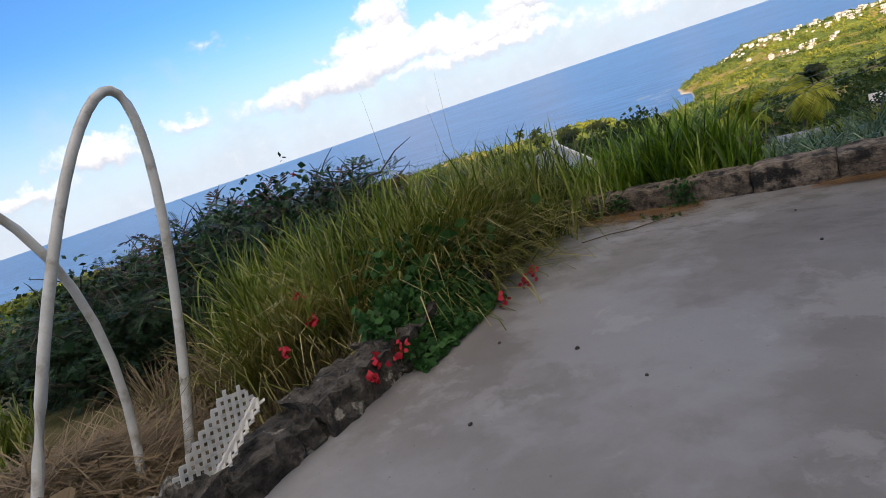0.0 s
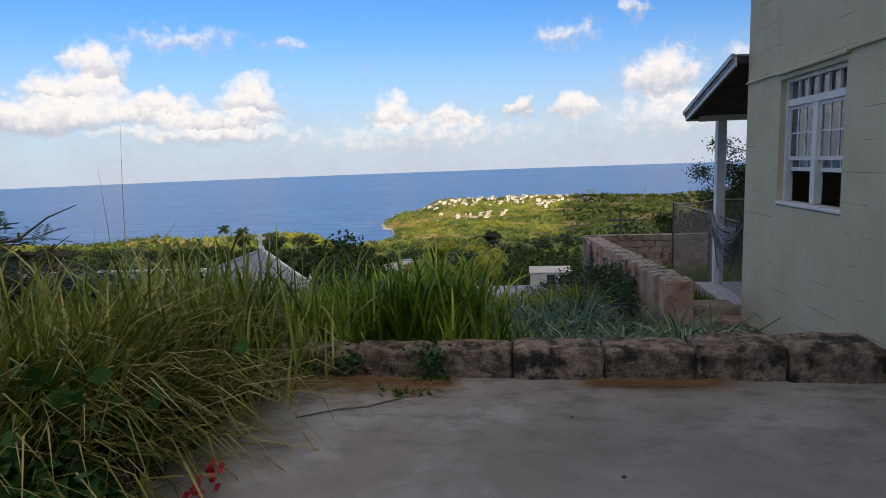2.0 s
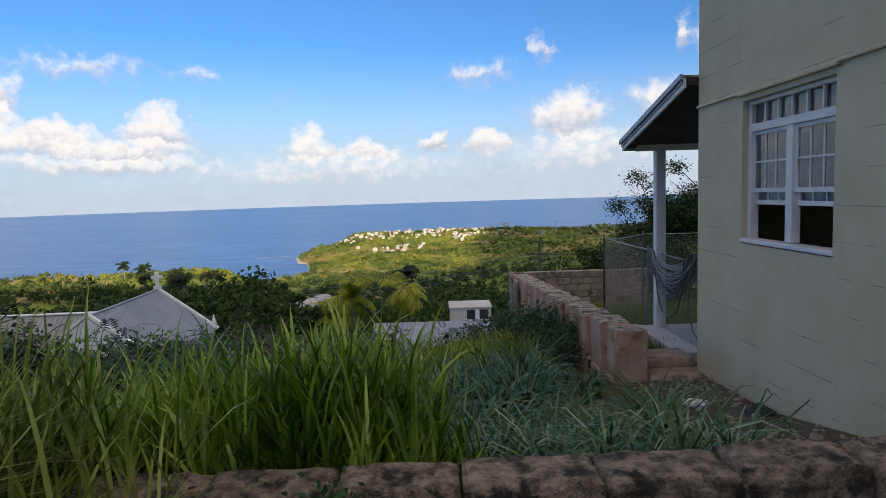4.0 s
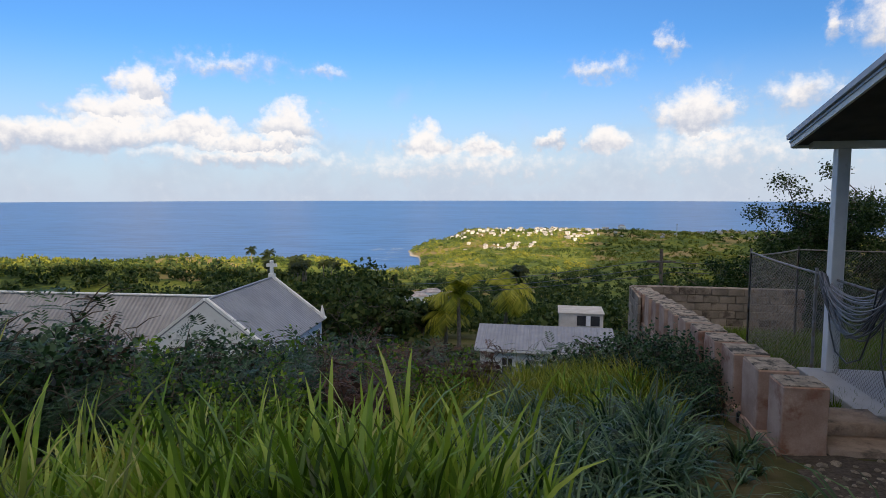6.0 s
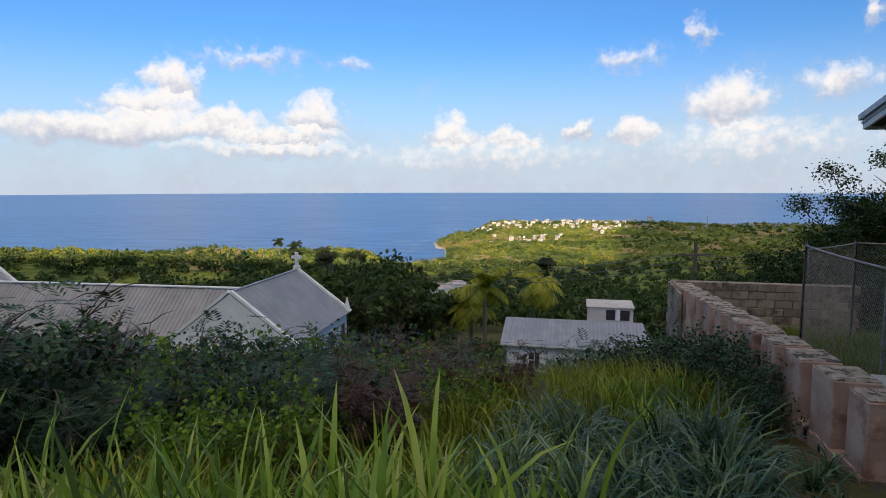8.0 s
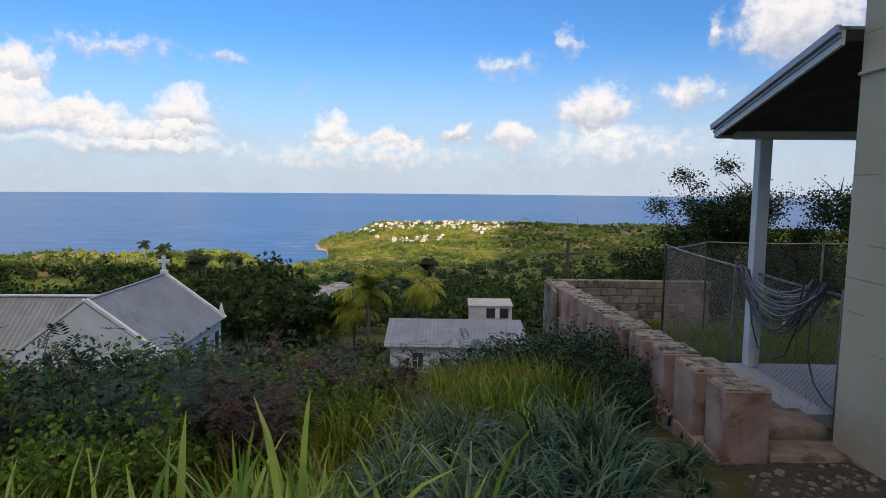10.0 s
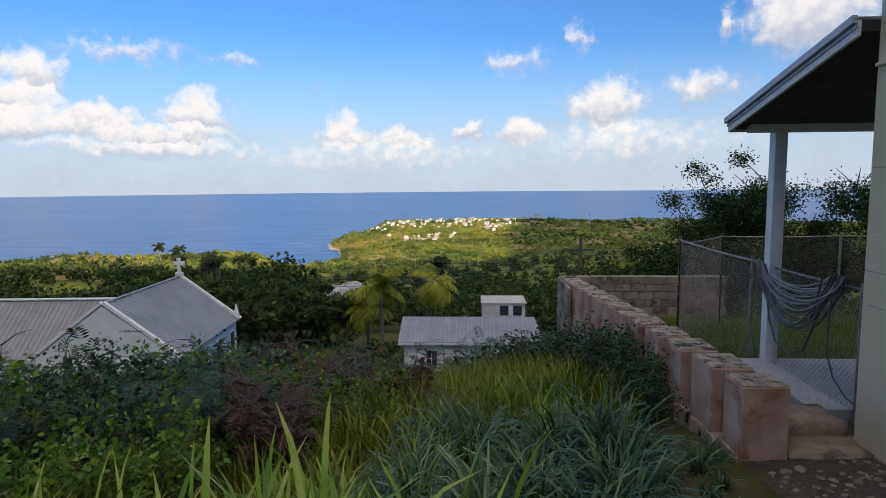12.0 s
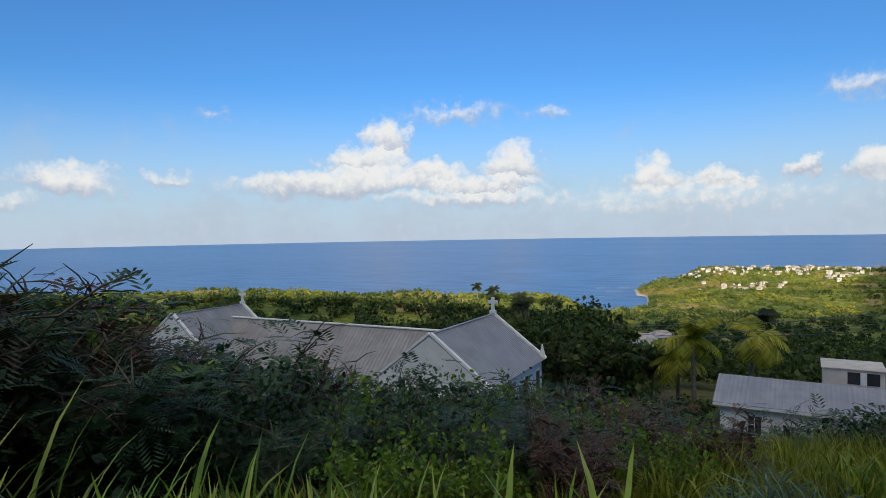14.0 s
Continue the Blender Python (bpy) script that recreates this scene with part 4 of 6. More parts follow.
# ---------------------------------------------------------------- stepped pink parapet
def make_parapet():
    wall = thing("parapet_wall", (0, 0, 0), "pink limewashed garden wall with square piers", "wall", kind="structure")
    y0, y1 = 11.4, 21.5

    def left(y):
        return 0.99 - 0.022 * (y - y0)

    def top(y):
        return -0.40 - 0.057 * (y - y0)
    y, i = y0, 0
    while y < y1 - 0.3:
        length = 0.58 if i % 2 == 0 else 0.30
        if i == 0:
            length = 0.42
        end = min(y + length, y1)
        x = left(y)
        if i % 2 == 0:
            bm = box(x, y, top(y) - 0.72, x + 0.44, end, top(y), 0.012)
        else:
            bm = box(x + 0.12, y + 0.012, top(y) - 0.72, x + 0.42, end - 0.012, top(y) - 0.07, 0.012)
        bmesh.ops.subdivide_edges(bm, edges=[e for e in bm.edges if e.calc_length() > 0.2], cuts=3, use_grid_fill=True)
        rough_up(bm, 0.009, 6.0, i * 1.7)
        part("pier" if i % 2 == 0 else "infill_block", bm, M_PINK, wall)
        xx = x if i % 2 == 0 else x + 0.12
        zz = top(y) if i % 2 == 0 else top(y) - 0.07
        cap = box(xx + 0.004, y + 0.016, zz - 0.004, xx + (0.436 if i % 2 == 0 else 0.296), end - 0.016, zz + 0.012, 0.005)
        part("cap", rough_up(cap, 0.0015, 20.0, i), M_PIERTOP, wall)
        y, i = end, i + 1
    bm = bmesh.new()
    n = 18
    for k in range(n):
        a, b = y0 + (y1 - y0) * k / n, y0 + (y1 - y0) * (k + 1) / n
        lo = float(ground(left(a) - 0.3, a)) - 0.8
        box_bm(bm, left(a) - 0.02, a + 0.002, lo, left(a) + 0.46, b, top(a) - 0.70)
    bmesh.ops.subdivide_edges(bm, edges=[e for e in bm.edges if e.calc_length() > 0.4], cuts=3, use_grid_fill=True)
    rough_up(bm, 0.02, 3.0, 4.0)
    part("wall_base", bm, M_PINK, wall, "pitted pink plaster wall foot")
    # nothing is cut here: near-black blocks carry the shade of two plaster holes
    hole = box(left(12.7) - 0.03, 12.66, -1.30, left(12.7) + 0.05, 12.76, -1.14, 0.03)
    part("weep_hole", hole, M_DARKPANE, wall, "near-black block painted as the shade in a broken plaster hole")
    part("weep_hole", box(left(12.2) - 0.03, 12.30, -1.28, left(12.2) + 0.05, 12.36, -1.18, 0.02), M_DARKPANE, wall)
    # block return wall at the far end
    far = thing("block_wall", (0, 0, 0), "bare weathered block wall closing the lawn", "wall", kind="structure")
    r = random.Random(3)
    core = box(0.78, 21.54, -4.2, 4.9, 21.72, -0.95)
    part("core", core, M_BLOCKWALL, far)
    for row in range(9):
        z = -0.90 - 0.2 * (row + 1)
        x = 0.74 - 0.2 * (row % 2)
        while x < 4.95:
            a, b = max(x, 0.74), min(x + 0.4, 5.0)
            d = r.uniform(-0.012, 0.012)
            if b - a > 0.08:
                bm = box(a + 0.006, 21.5 + d, z + 0.006, b - 0.006, 21.76, z + 0.194, 0.01)
                part("block", rough_up(bm, 0.006, 9.0, x + row), M_BLOCKWALL, far)
            x += 0.4
    for row in range(13):   # west face of the corner
        z = -0.93 - 0.2 * (row + 1)
        y = 19.9 - 0.2 * (row % 2)
        while y < 21.7:
            a, b = max(y, 19.9), min(y + 0.4, 21.74)
            if b - a > 0.08:
                part("block", rough_up(box(0.69 + r.uniform(-.012, .012), a + .006, z + .006, 0.76, b - .006, z + .194, .008), .006, 9.0, y + row), M_BLOCKWALL, far)
            y += 0.4


# ---------------------------------------------------------------- grass
def grass(name, label, mat, spots, count, height, width, lean=(0.1, 0.5), spread=0.25, droop=0.9, category="grass", bias=None, stray=0.7):
    """Blades round each of the spots (x, y, scale)."""
    roots, lens, leans, heads, widths = [], [], [], [], []
    for x, y, s in spots:
        k = int(count * s)
        d, a = np.abs(nrg.normal(0, spread * s, k)), nrg.uniform(0, 2 * np.pi, k)
        px, py = x + d * np.cos(a), y + d * np.sin(a)
        roots.append(np.stack([px, py, ground(px, py) - 0.03], -1))
        lens.append(height * s * nrg.uniform(0.45, 1.12, k))
        leans.append(nrg.uniform(*lean, k) * (0.4 + d / (spread * s + 1e-6) * 0.6))
        h = a + nrg.normal(0, stray, k)
        if bias is not None:
            h = np.where(nrg.random(k) < bias[1], bias[0] + nrg.normal(0, 0.5, k), h)
        heads.append(h)
        widths.append(width * nrg.uniform(0.6, 1.2, k))
    v, f = blades(np.concatenate(roots), np.concatenate(lens), np.concatenate(leans), np.concatenate(widths), np.concatenate(heads), droop=droop)
    return single(name, mesh_from(name, v, f, mat, True), mat, label, category, kind="stuff")


def cane(name, label, mat, spots, stems, width, spread=0.17, reach=0.62):
    """Leafy cane grass: upright stems that carry arching leaves one above the other. spots: x, y and the height of the tips."""
    roots, lens, leans, heads, widths = [], [], [], [], []
    for x, y, tip in spots:
        d, a = np.abs(nrg.normal(0, spread, stems)), nrg.uniform(0, 2 * np.pi, stems)
        px, py = x + d * np.cos(a), y + d * np.sin(a)
        foot = ground(px, py) - 0.03
        tall = (tip - foot) * nrg.uniform(0.55, 1.0, stems)
        tilt = np.clip(d * 0.9, 0, 0.4) + nrg.uniform(0, 0.12, stems)
        roots.append(np.stack([px, py, foot], -1))
        lens.append(tall * 0.66)
        leans.append(tilt)
        heads.append(a)
        widths.append(np.full(stems, 0.009))
        for j in range(9):
            f = 0.3 + 0.7 * (j + nrg.uniform(0, 0.8, stems)) / 9
            up = tall * 0.62 * f
            roots.append(np.stack([px + np.sin(tilt) * up * np.cos(a), py + np.sin(tilt) * up * np.sin(a), foot + up], -1))
            lens.append(nrg.uniform(0.6, 1.05, stems) * reach * (0.75 + 0.25 * f) * np.clip(tall / 1.5, 0.4, 1.0))
            leans.append(nrg.uniform(0.04, 0.4, stems) + 0.35 * (1 - f))
            heads.append(a + np.pi * j + nrg.normal(0, 0.9, stems))
            widths.append(width * nrg.uniform(0.6, 1.25, stems))
    v, f = blades(np.concatenate(roots), np.concatenate(lens), np.concatenate(leans), np.concatenate(widths), np.concatenate(heads), droop=0.7)
    return single(name, mesh_from(name, v, f, mat, True), mat, label, "grass", kind="stuff")


def scatter(x0, x1, y0, y1, n, lo=0.7, hi=1.1):
    return [(nrg.uniform(x0, x1), nrg.uniform(y0, y1), nrg.uniform(lo, hi)) for _ in range(n)]


def make_grass():
    # tall cane grass behind the kerb, and the thick stand at the corner
    cane("kerb_grass", "tall bright green cane grass behind the stone kerb", M_GRASS,
         [(-1.85, 6.95, 1.14), (-2.0, 7.1, 1.1), (-2.2, 6.95, 1.08), (-1.72, 7.15, .95), (-2.45, 7.05, 1.06), (-2.7, 6.95, .98), (-2.95, 7.1, .88), (-3.2, 6.95, .84), (-3.45, 7.1, .76), (-3.7, 6.85, .78), (-4.0, 7.0, .76),
          (-2.55, 7.4, .84), (-2.1, 7.5, .76), (-3.1, 7.45, .7), (-1.5, 7.0, .46), (-3.6, 7.4, .6), (-4.2, 6.7, .76), (-2.3, 7.2, .98), (-2.8, 7.2, .82), (-4.4, 7.2, .55), (-1.95, 6.9, 1.16), (-2.1, 6.85, .9)],
         50, 0.024, 0.15)
    cane("tall_grass", "thick stand of tall green grass beside the terrace", M_STAND,
         [(-3.35, 5.8, 1.42), (-3.42, 6.05, 1.38), (-3.65, 5.9, 1.4), (-3.85, 6.1, 1.3), (-3.55, 5.35, 1.42), (-3.85, 5.0, 1.36), (-4.3, 5.1, 1.42), (-4.7, 4.9, 1.42), (-4.1, 4.6, 1.4), (-4.6, 4.5, 1.42), (-5.1, 4.6, 1.38), (-5.5, 4.3, 1.25), (-4.2, 4.15, 1.3), (-4.9, 4.0, 1.25), (-5.5, 3.8, 1.1), (-6.0, 4.0, 1.1), (-3.65, 4.7, 1.28),
          (-3.5, 5.7, 1.05), (-3.95, 5.55, 1.28), (-3.7, 4.3, 1.1), (-4.4, 3.7, 1.05), (-5.2, 3.4, .9), (-6.9, 1.3, .2), (-7.4, 1.0, .25), (-7.8, 1.8, .3)],
         64, 0.018, 0.2, 0.72)
    grass("leaning_grass", "tawny grass arching over the terrace edge", M_GRASSDRY,
          [(-3.6, 5.0, .88), (-3.62, 4.65, .9), (-3.6, 4.3, .85), (-3.55, 5.35, .8), (-3.9, 4.2, .88), (-3.65, 3.95, .75), (-4.2, 3.7, .85), (-4.6, 3.3, .8), (-3.45, 5.65, .72), (-4.9, 3.0, .75), (-3.9, 4.6, .95), (-3.95, 5.0, .95), (-3.4, 5.85, .6), (-3.5, 4.8, .8)],
          330, 2.0, 0.015, (0.1, 0.45), 0.18, 1.7, bias=(-0.35, 0.6))
    grass("dry_undergrowth", "straw coloured dead stems under the tall grass", M_STRAW,
          [(-3.9, 5.2, 1.0), (-4.0, 4.6, 1.0), (-4.2, 4.0, 1.0), (-4.8, 3.4, 1.0), (-5.4, 4.2, 1.0), (-2.0, 6.75, .8), (-2.9, 6.8, .8), (-2.4, 6.75, .8), (-3.4, 6.7, .8), (-1.6, 6.75, .7), (-5.6, 3.0, .9), (-4.7, 2.9, .8), (-3.7, 4.3, .9), (-3.8, 3.8, .8), (-4.4, 3.4, .9), (-5.1, 3.7, 1.0), (-4.0, 3.3, .7), (-5.9, 3.4, .9), (-6.3, 2.8, .8)],
          300, 1.0, 0.012, (0.05, 0.7), 0.28, 0.6)
    grass("seed_stalks", "thin pale grass seed stalks", M_GRASSDRY, [(-3.9, 5.4, 1.0), (-4.3, 4.9, 1.0)], 6, 2.4, 0.008, (0.02, 0.2), 0.2, 0.25)
    grass("trailing_grass", "dark blue-green trailing grass on the bank", M_GRASSBLUE,
          scatter(-1.4, 0.5, 6.8, 9.0, 38, .5, 1.0) + scatter(-2.2, -0.15, 9.0, 12.2, 34, .55, 1.0) + scatter(-0.1, 0.85, 9.2, 12.2, 16, .22, .42), 130, 1.12, 0.021, (0.1, 0.75), 0.10, 2.1)
    grass("bank_grass", "fresh green grass on the bank", M_GRASS, scatter(-7.0, -1.5, 7.4, 10.4, 150, .35, .6) + scatter(-1.5, 0.6, 12, 15, 10, .5, .8), 70, 1.0, 0.027, (0.08, 0.45), 0.26, 1.0)
    grass("meadow_grass", "olive seeding grass on the slope", M_MEADOW, scatter(-4.6, 0.6, 12.5, 21.5, 130, .7, 1.1), 90, 0.85, 0.018, (0.06, 0.4), 0.4, 0.9)
    grass("slope_grass", "mixed rough grass among the shrubs", M_MEADOW, scatter(-16, -4, 9, 26, 80, .7, 1.1) + scatter(-6, -1.8, 9.6, 13, 60, .6, .9), 55, 0.8, 0.022, (0.1, 0.5), 0.5, 0.9)
    # dry cut heap beyond the side kerb
    k = 9000
    px, py = nrg.normal(-5.3, 0.75, k), nrg.normal(1.5, 0.8, k)
    z = -0.52 + 0.62 * np.exp(-((px + 5.2) ** 2 / 1.0 + (py - 1.4) ** 2 / 1.2)) * nrg.uniform(0.5, 1.05, k)
    v, f = blades(np.stack([px, py, z], -1), nrg.uniform(0.25, 0.7, k), nrg.uniform(1.0, 1.7, k), nrg.uniform(0.006, 0.014, k), nrg.uniform(0, 6.28, k), droop=0.15)
    single("straw_heap", mesh_from("straw_heap", v, f, M_STRAW), M_STRAW, "heap of dry cut brown grass beside the terrace", "dry grass", kind="stuff")
    # brown needles along the kerb foot
    k = 1500
    px = np.concatenate([nrg.uniform(-2.9, -1.7, 1000), nrg.uniform(-0.75, 0.15, 500)])
    py = 5.93 - np.abs(nrg.normal(0, np.where(px < -1.5, 0.16, 0.06), k))
    v, f = blades(np.stack([px, py, nrg.uniform(0.002, 0.02, k)], -1), nrg.uniform(0.08, 0.2, k), np.full(k, 1.5), nrg.uniform(0.003, 0.006, k), nrg.normal(0, 0.5, k) + np.where(nrg.random(k) < .5, 0, 3.14), droop=0.01)
    single("fallen_needles", mesh_from("fallen_needles", v, f, M_NEEDLE), M_NEEDLE, "brown dry needles swept against the stone kerb", "leaf litter", kind="stuff")
    # lawn behind the fence
    k = 22000
    px, py = np.concatenate([nrg.uniform(2.8, 9.5, 16000), nrg.uniform(1.45, 2.8, 6000)]), np.concatenate([nrg.uniform(14.7, 21.3, 16000), nrg.uniform(12.6, 21.3, 6000)])
    v, f = blades(np.stack([px, py, lawn_z(py) - 0.01], -1), nrg.uniform(0.08, 0.26, k), nrg.uniform(0.1, 0.7, k), nrg.uniform(0.008, 0.016, k), nrg.uniform(0, 6.28, k), segs=2, droop=0.5)
    single("lawn_grass", mesh_from("lawn_grass", v, f, M_LAWN), M_LAWN, "short green lawn behind the fence", "grass", kind="stuff")


# ---------------------------------------------------------------- shrubs and trees
def frond(length, pairs):
    """One feathery leaf along +x: a rib and pairs of thin pinnae, each a folded strip."""
    verts, faces = [], []
    for i in range(pairs):
        s = (i + 1) / (pairs + 0.5)
        x, z = length * s, -0.28 * length * s * s
        size = length * 0.40 * math.sin(math.pi * (0.18 + 0.72 * s)) ** 0.8
        for side in (1, -1):
            b = len(verts)
            d = np.array((0.5, side * 0.85, -0.12)) * size
            o = np.array((1.25, 0, 0)) * length * 0.42 / pairs
            p = np.array((x, 0, z))
            verts += [p - o * 0.4, p + d * 0.5 - o * 0.5, p + d, p + d * 0.5 + o * 0.5]
            faces.append((b, b + 1, b + 2, b + 3))
    return np.array(verts), np.array(faces)


def place_many(v, f, spots, heading, pitch, size):
    """Copies of a small mesh, turned and scaled, as one (verts, faces)."""
    n = len(spots)
    ch, sh, cp, sp = np.cos(heading), np.sin(heading), np.cos(pitch), np.sin(pitch)
    x = v[None, :, 0] * cp[:, None] - v[None, :, 2] * sp[:, None]
    z = v[None, :, 0] * sp[:, None] + v[None, :, 2] * cp[:, None]
    y = np.repeat(v[None, :, 1], n, 0)
    out = np.stack([x * ch[:, None] - y * sh[:, None], x * sh[:, None] + y * ch[:, None], z], -1) * size[:, None, None] + spots[:, None]
    return out.reshape(-1, 3), (np.arange(n)[:, None, None] * len(v) + f[None]).reshape(-1, 4)


def limbs(height, radius, count, seed, thick=0.03):
    """Branch lines of a shrub or crown, from one foot: returns tubes and the twig points."""
    r = random.Random(seed)
    chunks, tips = [], []
    for i in range(count):
        a = 6.283 * i / count + r.uniform(-0.5, 0.5)
        reach = radius * r.uniform(0.45, 1.0)
        h = height * r.uniform(0.6, 1.0) * (1.08 - 0.35 * reach / radius)
        s = np.linspace(0, 1, 7)
        wig = r.uniform(-0.25, 0.25) * radius
        pts = np.stack([reach * np.cos(a) * s ** 1.3 + wig * np.sin(s * 5) * 0.2, reach * np.sin(a) * s ** 1.3 + wig * np.cos(s * 4) * 0.2, h * s ** 0.85], -1)
        chunks.append(tube(pts, thick * (1 - s * 0.85), 5))
        for k in range(2, 7):
            tips.append(pts[k])
            for _ in range(2):
                q = pts[k] + np.array([r.uniform(-1, 1), r.uniform(-1, 1), r.uniform(-0.3, 0.9)]) * radius * 0.34
                chunks.append(tube([pts[k], (pts[k] + q) / 2 + (0, 0, 0.04), q], [thick * 0.35, thick * 0.25, thick * 0.1], 4))
                tips.append(q)
    return chunks, np.array(tips)


FINE, LIGHTER = frond(0.26, 9), frond(0.31, 5)


def make_shrub(seed, height, radius, fronds, mat, label, leaf, name="feathery_shrub"):
    ob = thing(name, (0, 0, 0), label, "shrub", "shrubs on the slope")
    chunks, tips = limbs(height, radius, 9, seed)
    part("stem", mesh_from("stem", *join_grids(chunks), M_BARK, True), M_BARK, ob)
    g = np.random.default_rng(seed)
    tips = tips[tips[:, 2] < np.quantile(tips[:, 2], 0.93)]
    at = tips[g.integers(0, len(tips), fronds)] + np.clip(g.normal(0, 0.09 * radius, (fronds, 3)), -0.13 * radius, 0.13 * radius)
    at[:, 2] = np.maximum(at[:, 2], 0.1)
    v, f = place_many(*leaf, at, g.uniform(0, 6.28, fronds), g.normal(0.05, 0.45, fronds), g.uniform(0.7, 1.35, fronds))
    inner = tips[g.integers(0, len(tips), 420)] * np.array([0.72, 0.72, 0.78]) + g.normal(0, 0.12 * radius, (420, 3))
    v, f = join_grids([(v, f), cards(inner, g.uniform(0.07, 0.15, 420), 1.4, 0.5)])
    part("foliage", mesh_from("foliage", v, f, mat), mat, ob)
    return ob


def make_broad(seed, height, radius, leaves, mat, label, name="leafy_bush", size=0.066):
    ob = thing(name, (0, 0, 0), label, "bush", "bushes on the slope")
    chunks, tips = limbs(height, radius, 8, seed, 0.02)
    part("stem", mesh_from("stem", *join_grids(chunks), M_BARK, True), M_BARK, ob)
    g = np.random.default_rng(seed)
    at = tips[g.integers(0, len(tips), leaves)] + np.clip(g.normal(0, 0.12 * radius, (leaves, 3)), -0.2 * radius, 0.2 * radius)
    v, f = cards(at, g.uniform(0.6, 1.3, leaves) * size, 1.5, 0.6)
    part("foliage", mesh_from("foliage", v, f, mat), mat, ob)
    return ob


def make_tree(seed, height, radius, leaves, mat, label, size=0.2, bare=0.0, name="tree"):
    ob = thing(name, (0, 0, 0), label, "tree", "trees")
    r = random.Random(seed)
    g = np.random.default_rng(seed)
    trunk = [(0, 0, -0.5), (0.1 * r.uniform(-1, 1), 0.1, height * 0.2), (0.2 * r.uniform(-1, 1), 0.2 * r.uniform(-1, 1), height * 0.45)]
    chunks = [tube(trunk, [height * 0.03, height * 0.026, height * 0.018], 8)]
    more, tips = limbs(height * 0.66, radius, 11, seed, height * 0.012)
    foot = np.array(trunk[-1]) - (0, 0, height * 0.12)
    chunks += [(v + foot, f) for v, f in more]
    tips = tips + foot
    part("trunk", mesh_from("trunk", *join_grids(chunks), M_BARK, True), M_BARK, ob)
    keep = tips[g.random(len(tips)) > bare]
    lumps = keep[g.integers(0, len(keep), max(12, leaves // 45))]
    at = lumps[g.integers(0, len(lumps), leaves)] + g.normal(0, 0.09 * radius, (leaves, 3)) * (1, 1, 0.75)
    v, f = cards(at, g.uniform(0.6, 1.4, leaves) * size, 1.5, 0.4)
    part("crown", mesh_from("crown", v, f, mat), mat, ob)
    return ob


def make_palm(seed, height, reach, mat, label, name="palm_tree"):
    ob = thing(name, (0, 0, 0), label, "palm tree", "palms")
    g = np.random.default_rng(seed)
    s = np.linspace(0, 1, 8)
    bend = g.uniform(-0.12, 0.12) * height
    pts = np.stack([bend * s ** 2, 0.3 * bend * s ** 2, -1.0 + (height + 1.0) * s], -1)
    v, f = tube(pts, 0.16 + 0.08 * (1 - s), 8)
    part("trunk", mesh_from("trunk", v, f, M_PALMBARK, True), M_PALMBARK, ob)
    chunks = []
    for i in range(22):
        a, lift = g.uniform(0, 6.28), g.uniform(-0.7, 1.25)
        n = 9
        t = np.linspace(0, 1, n)
        pitch = lift - 1.5 * t ** 1.5
        dx = np.concatenate([[0], np.cumsum(np.cos(pitch[:-1]))]) * reach / n
        dz = np.concatenate([[0], np.cumsum(np.sin(pitch[:-1]))]) * reach / n
        rib = np.stack([pts[-1][0] + dx * np.cos(a), pts[-1][1] + dx * np.sin(a), pts[-1][2] + dz], -1)
        side = np.array([-np.sin(a), np.cos(a), 0])
        for k in range(1, n):
            for h in (0.0, 0.5):
                p = rib[k - 1] * (1 - h) + rib[k] * h
                d = (rib[k] - rib[k - 1])
                d = d / (np.linalg.norm(d) + 1e-9)
                ln = reach * 0.30 * math.sin(math.pi * min(0.95, 0.12 + 0.8 * (k + h) / n)) + 0.1
                for sd in (1, -1):
                    tip = p + side * sd * ln * 0.75 + d * ln * 0.45 + np.array((0, 0, -0.5 * ln))
                    w = d * 0.10
                    q = np.array([p - w, p + w, tip + w * 0.3, tip - w * 0.3])
                    chunks.append((q, np.array([[0, 1, 2, 3]])))
    part("crown", mesh_from("crown", *join_grids(chunks), mat), mat, ob)
    return ob


def plant(kinds, spots, r):
    """Puts copies of the kinds at (x, y, scale)."""
    for x, y, s in spots:
        ob = r.choice(kinds)
        m = pose(x, y, float(ground(x, y)) - 0.05, 0, 0, r.uniform(0, 360)) @ Matrix.Diagonal((s * r.uniform(.9, 1.15), s * r.uniform(.9, 1.15), s, 1))
        copy_thing(ob, m)


def drop_model(ob):
    """Takes away the model that was only copied."""
    for o in (*ob.children_recursive, ob):
        bpy.data.objects.remove(o)


def in_chapel(x, y):
    return -50 < x < -13 and 33 < y < 60


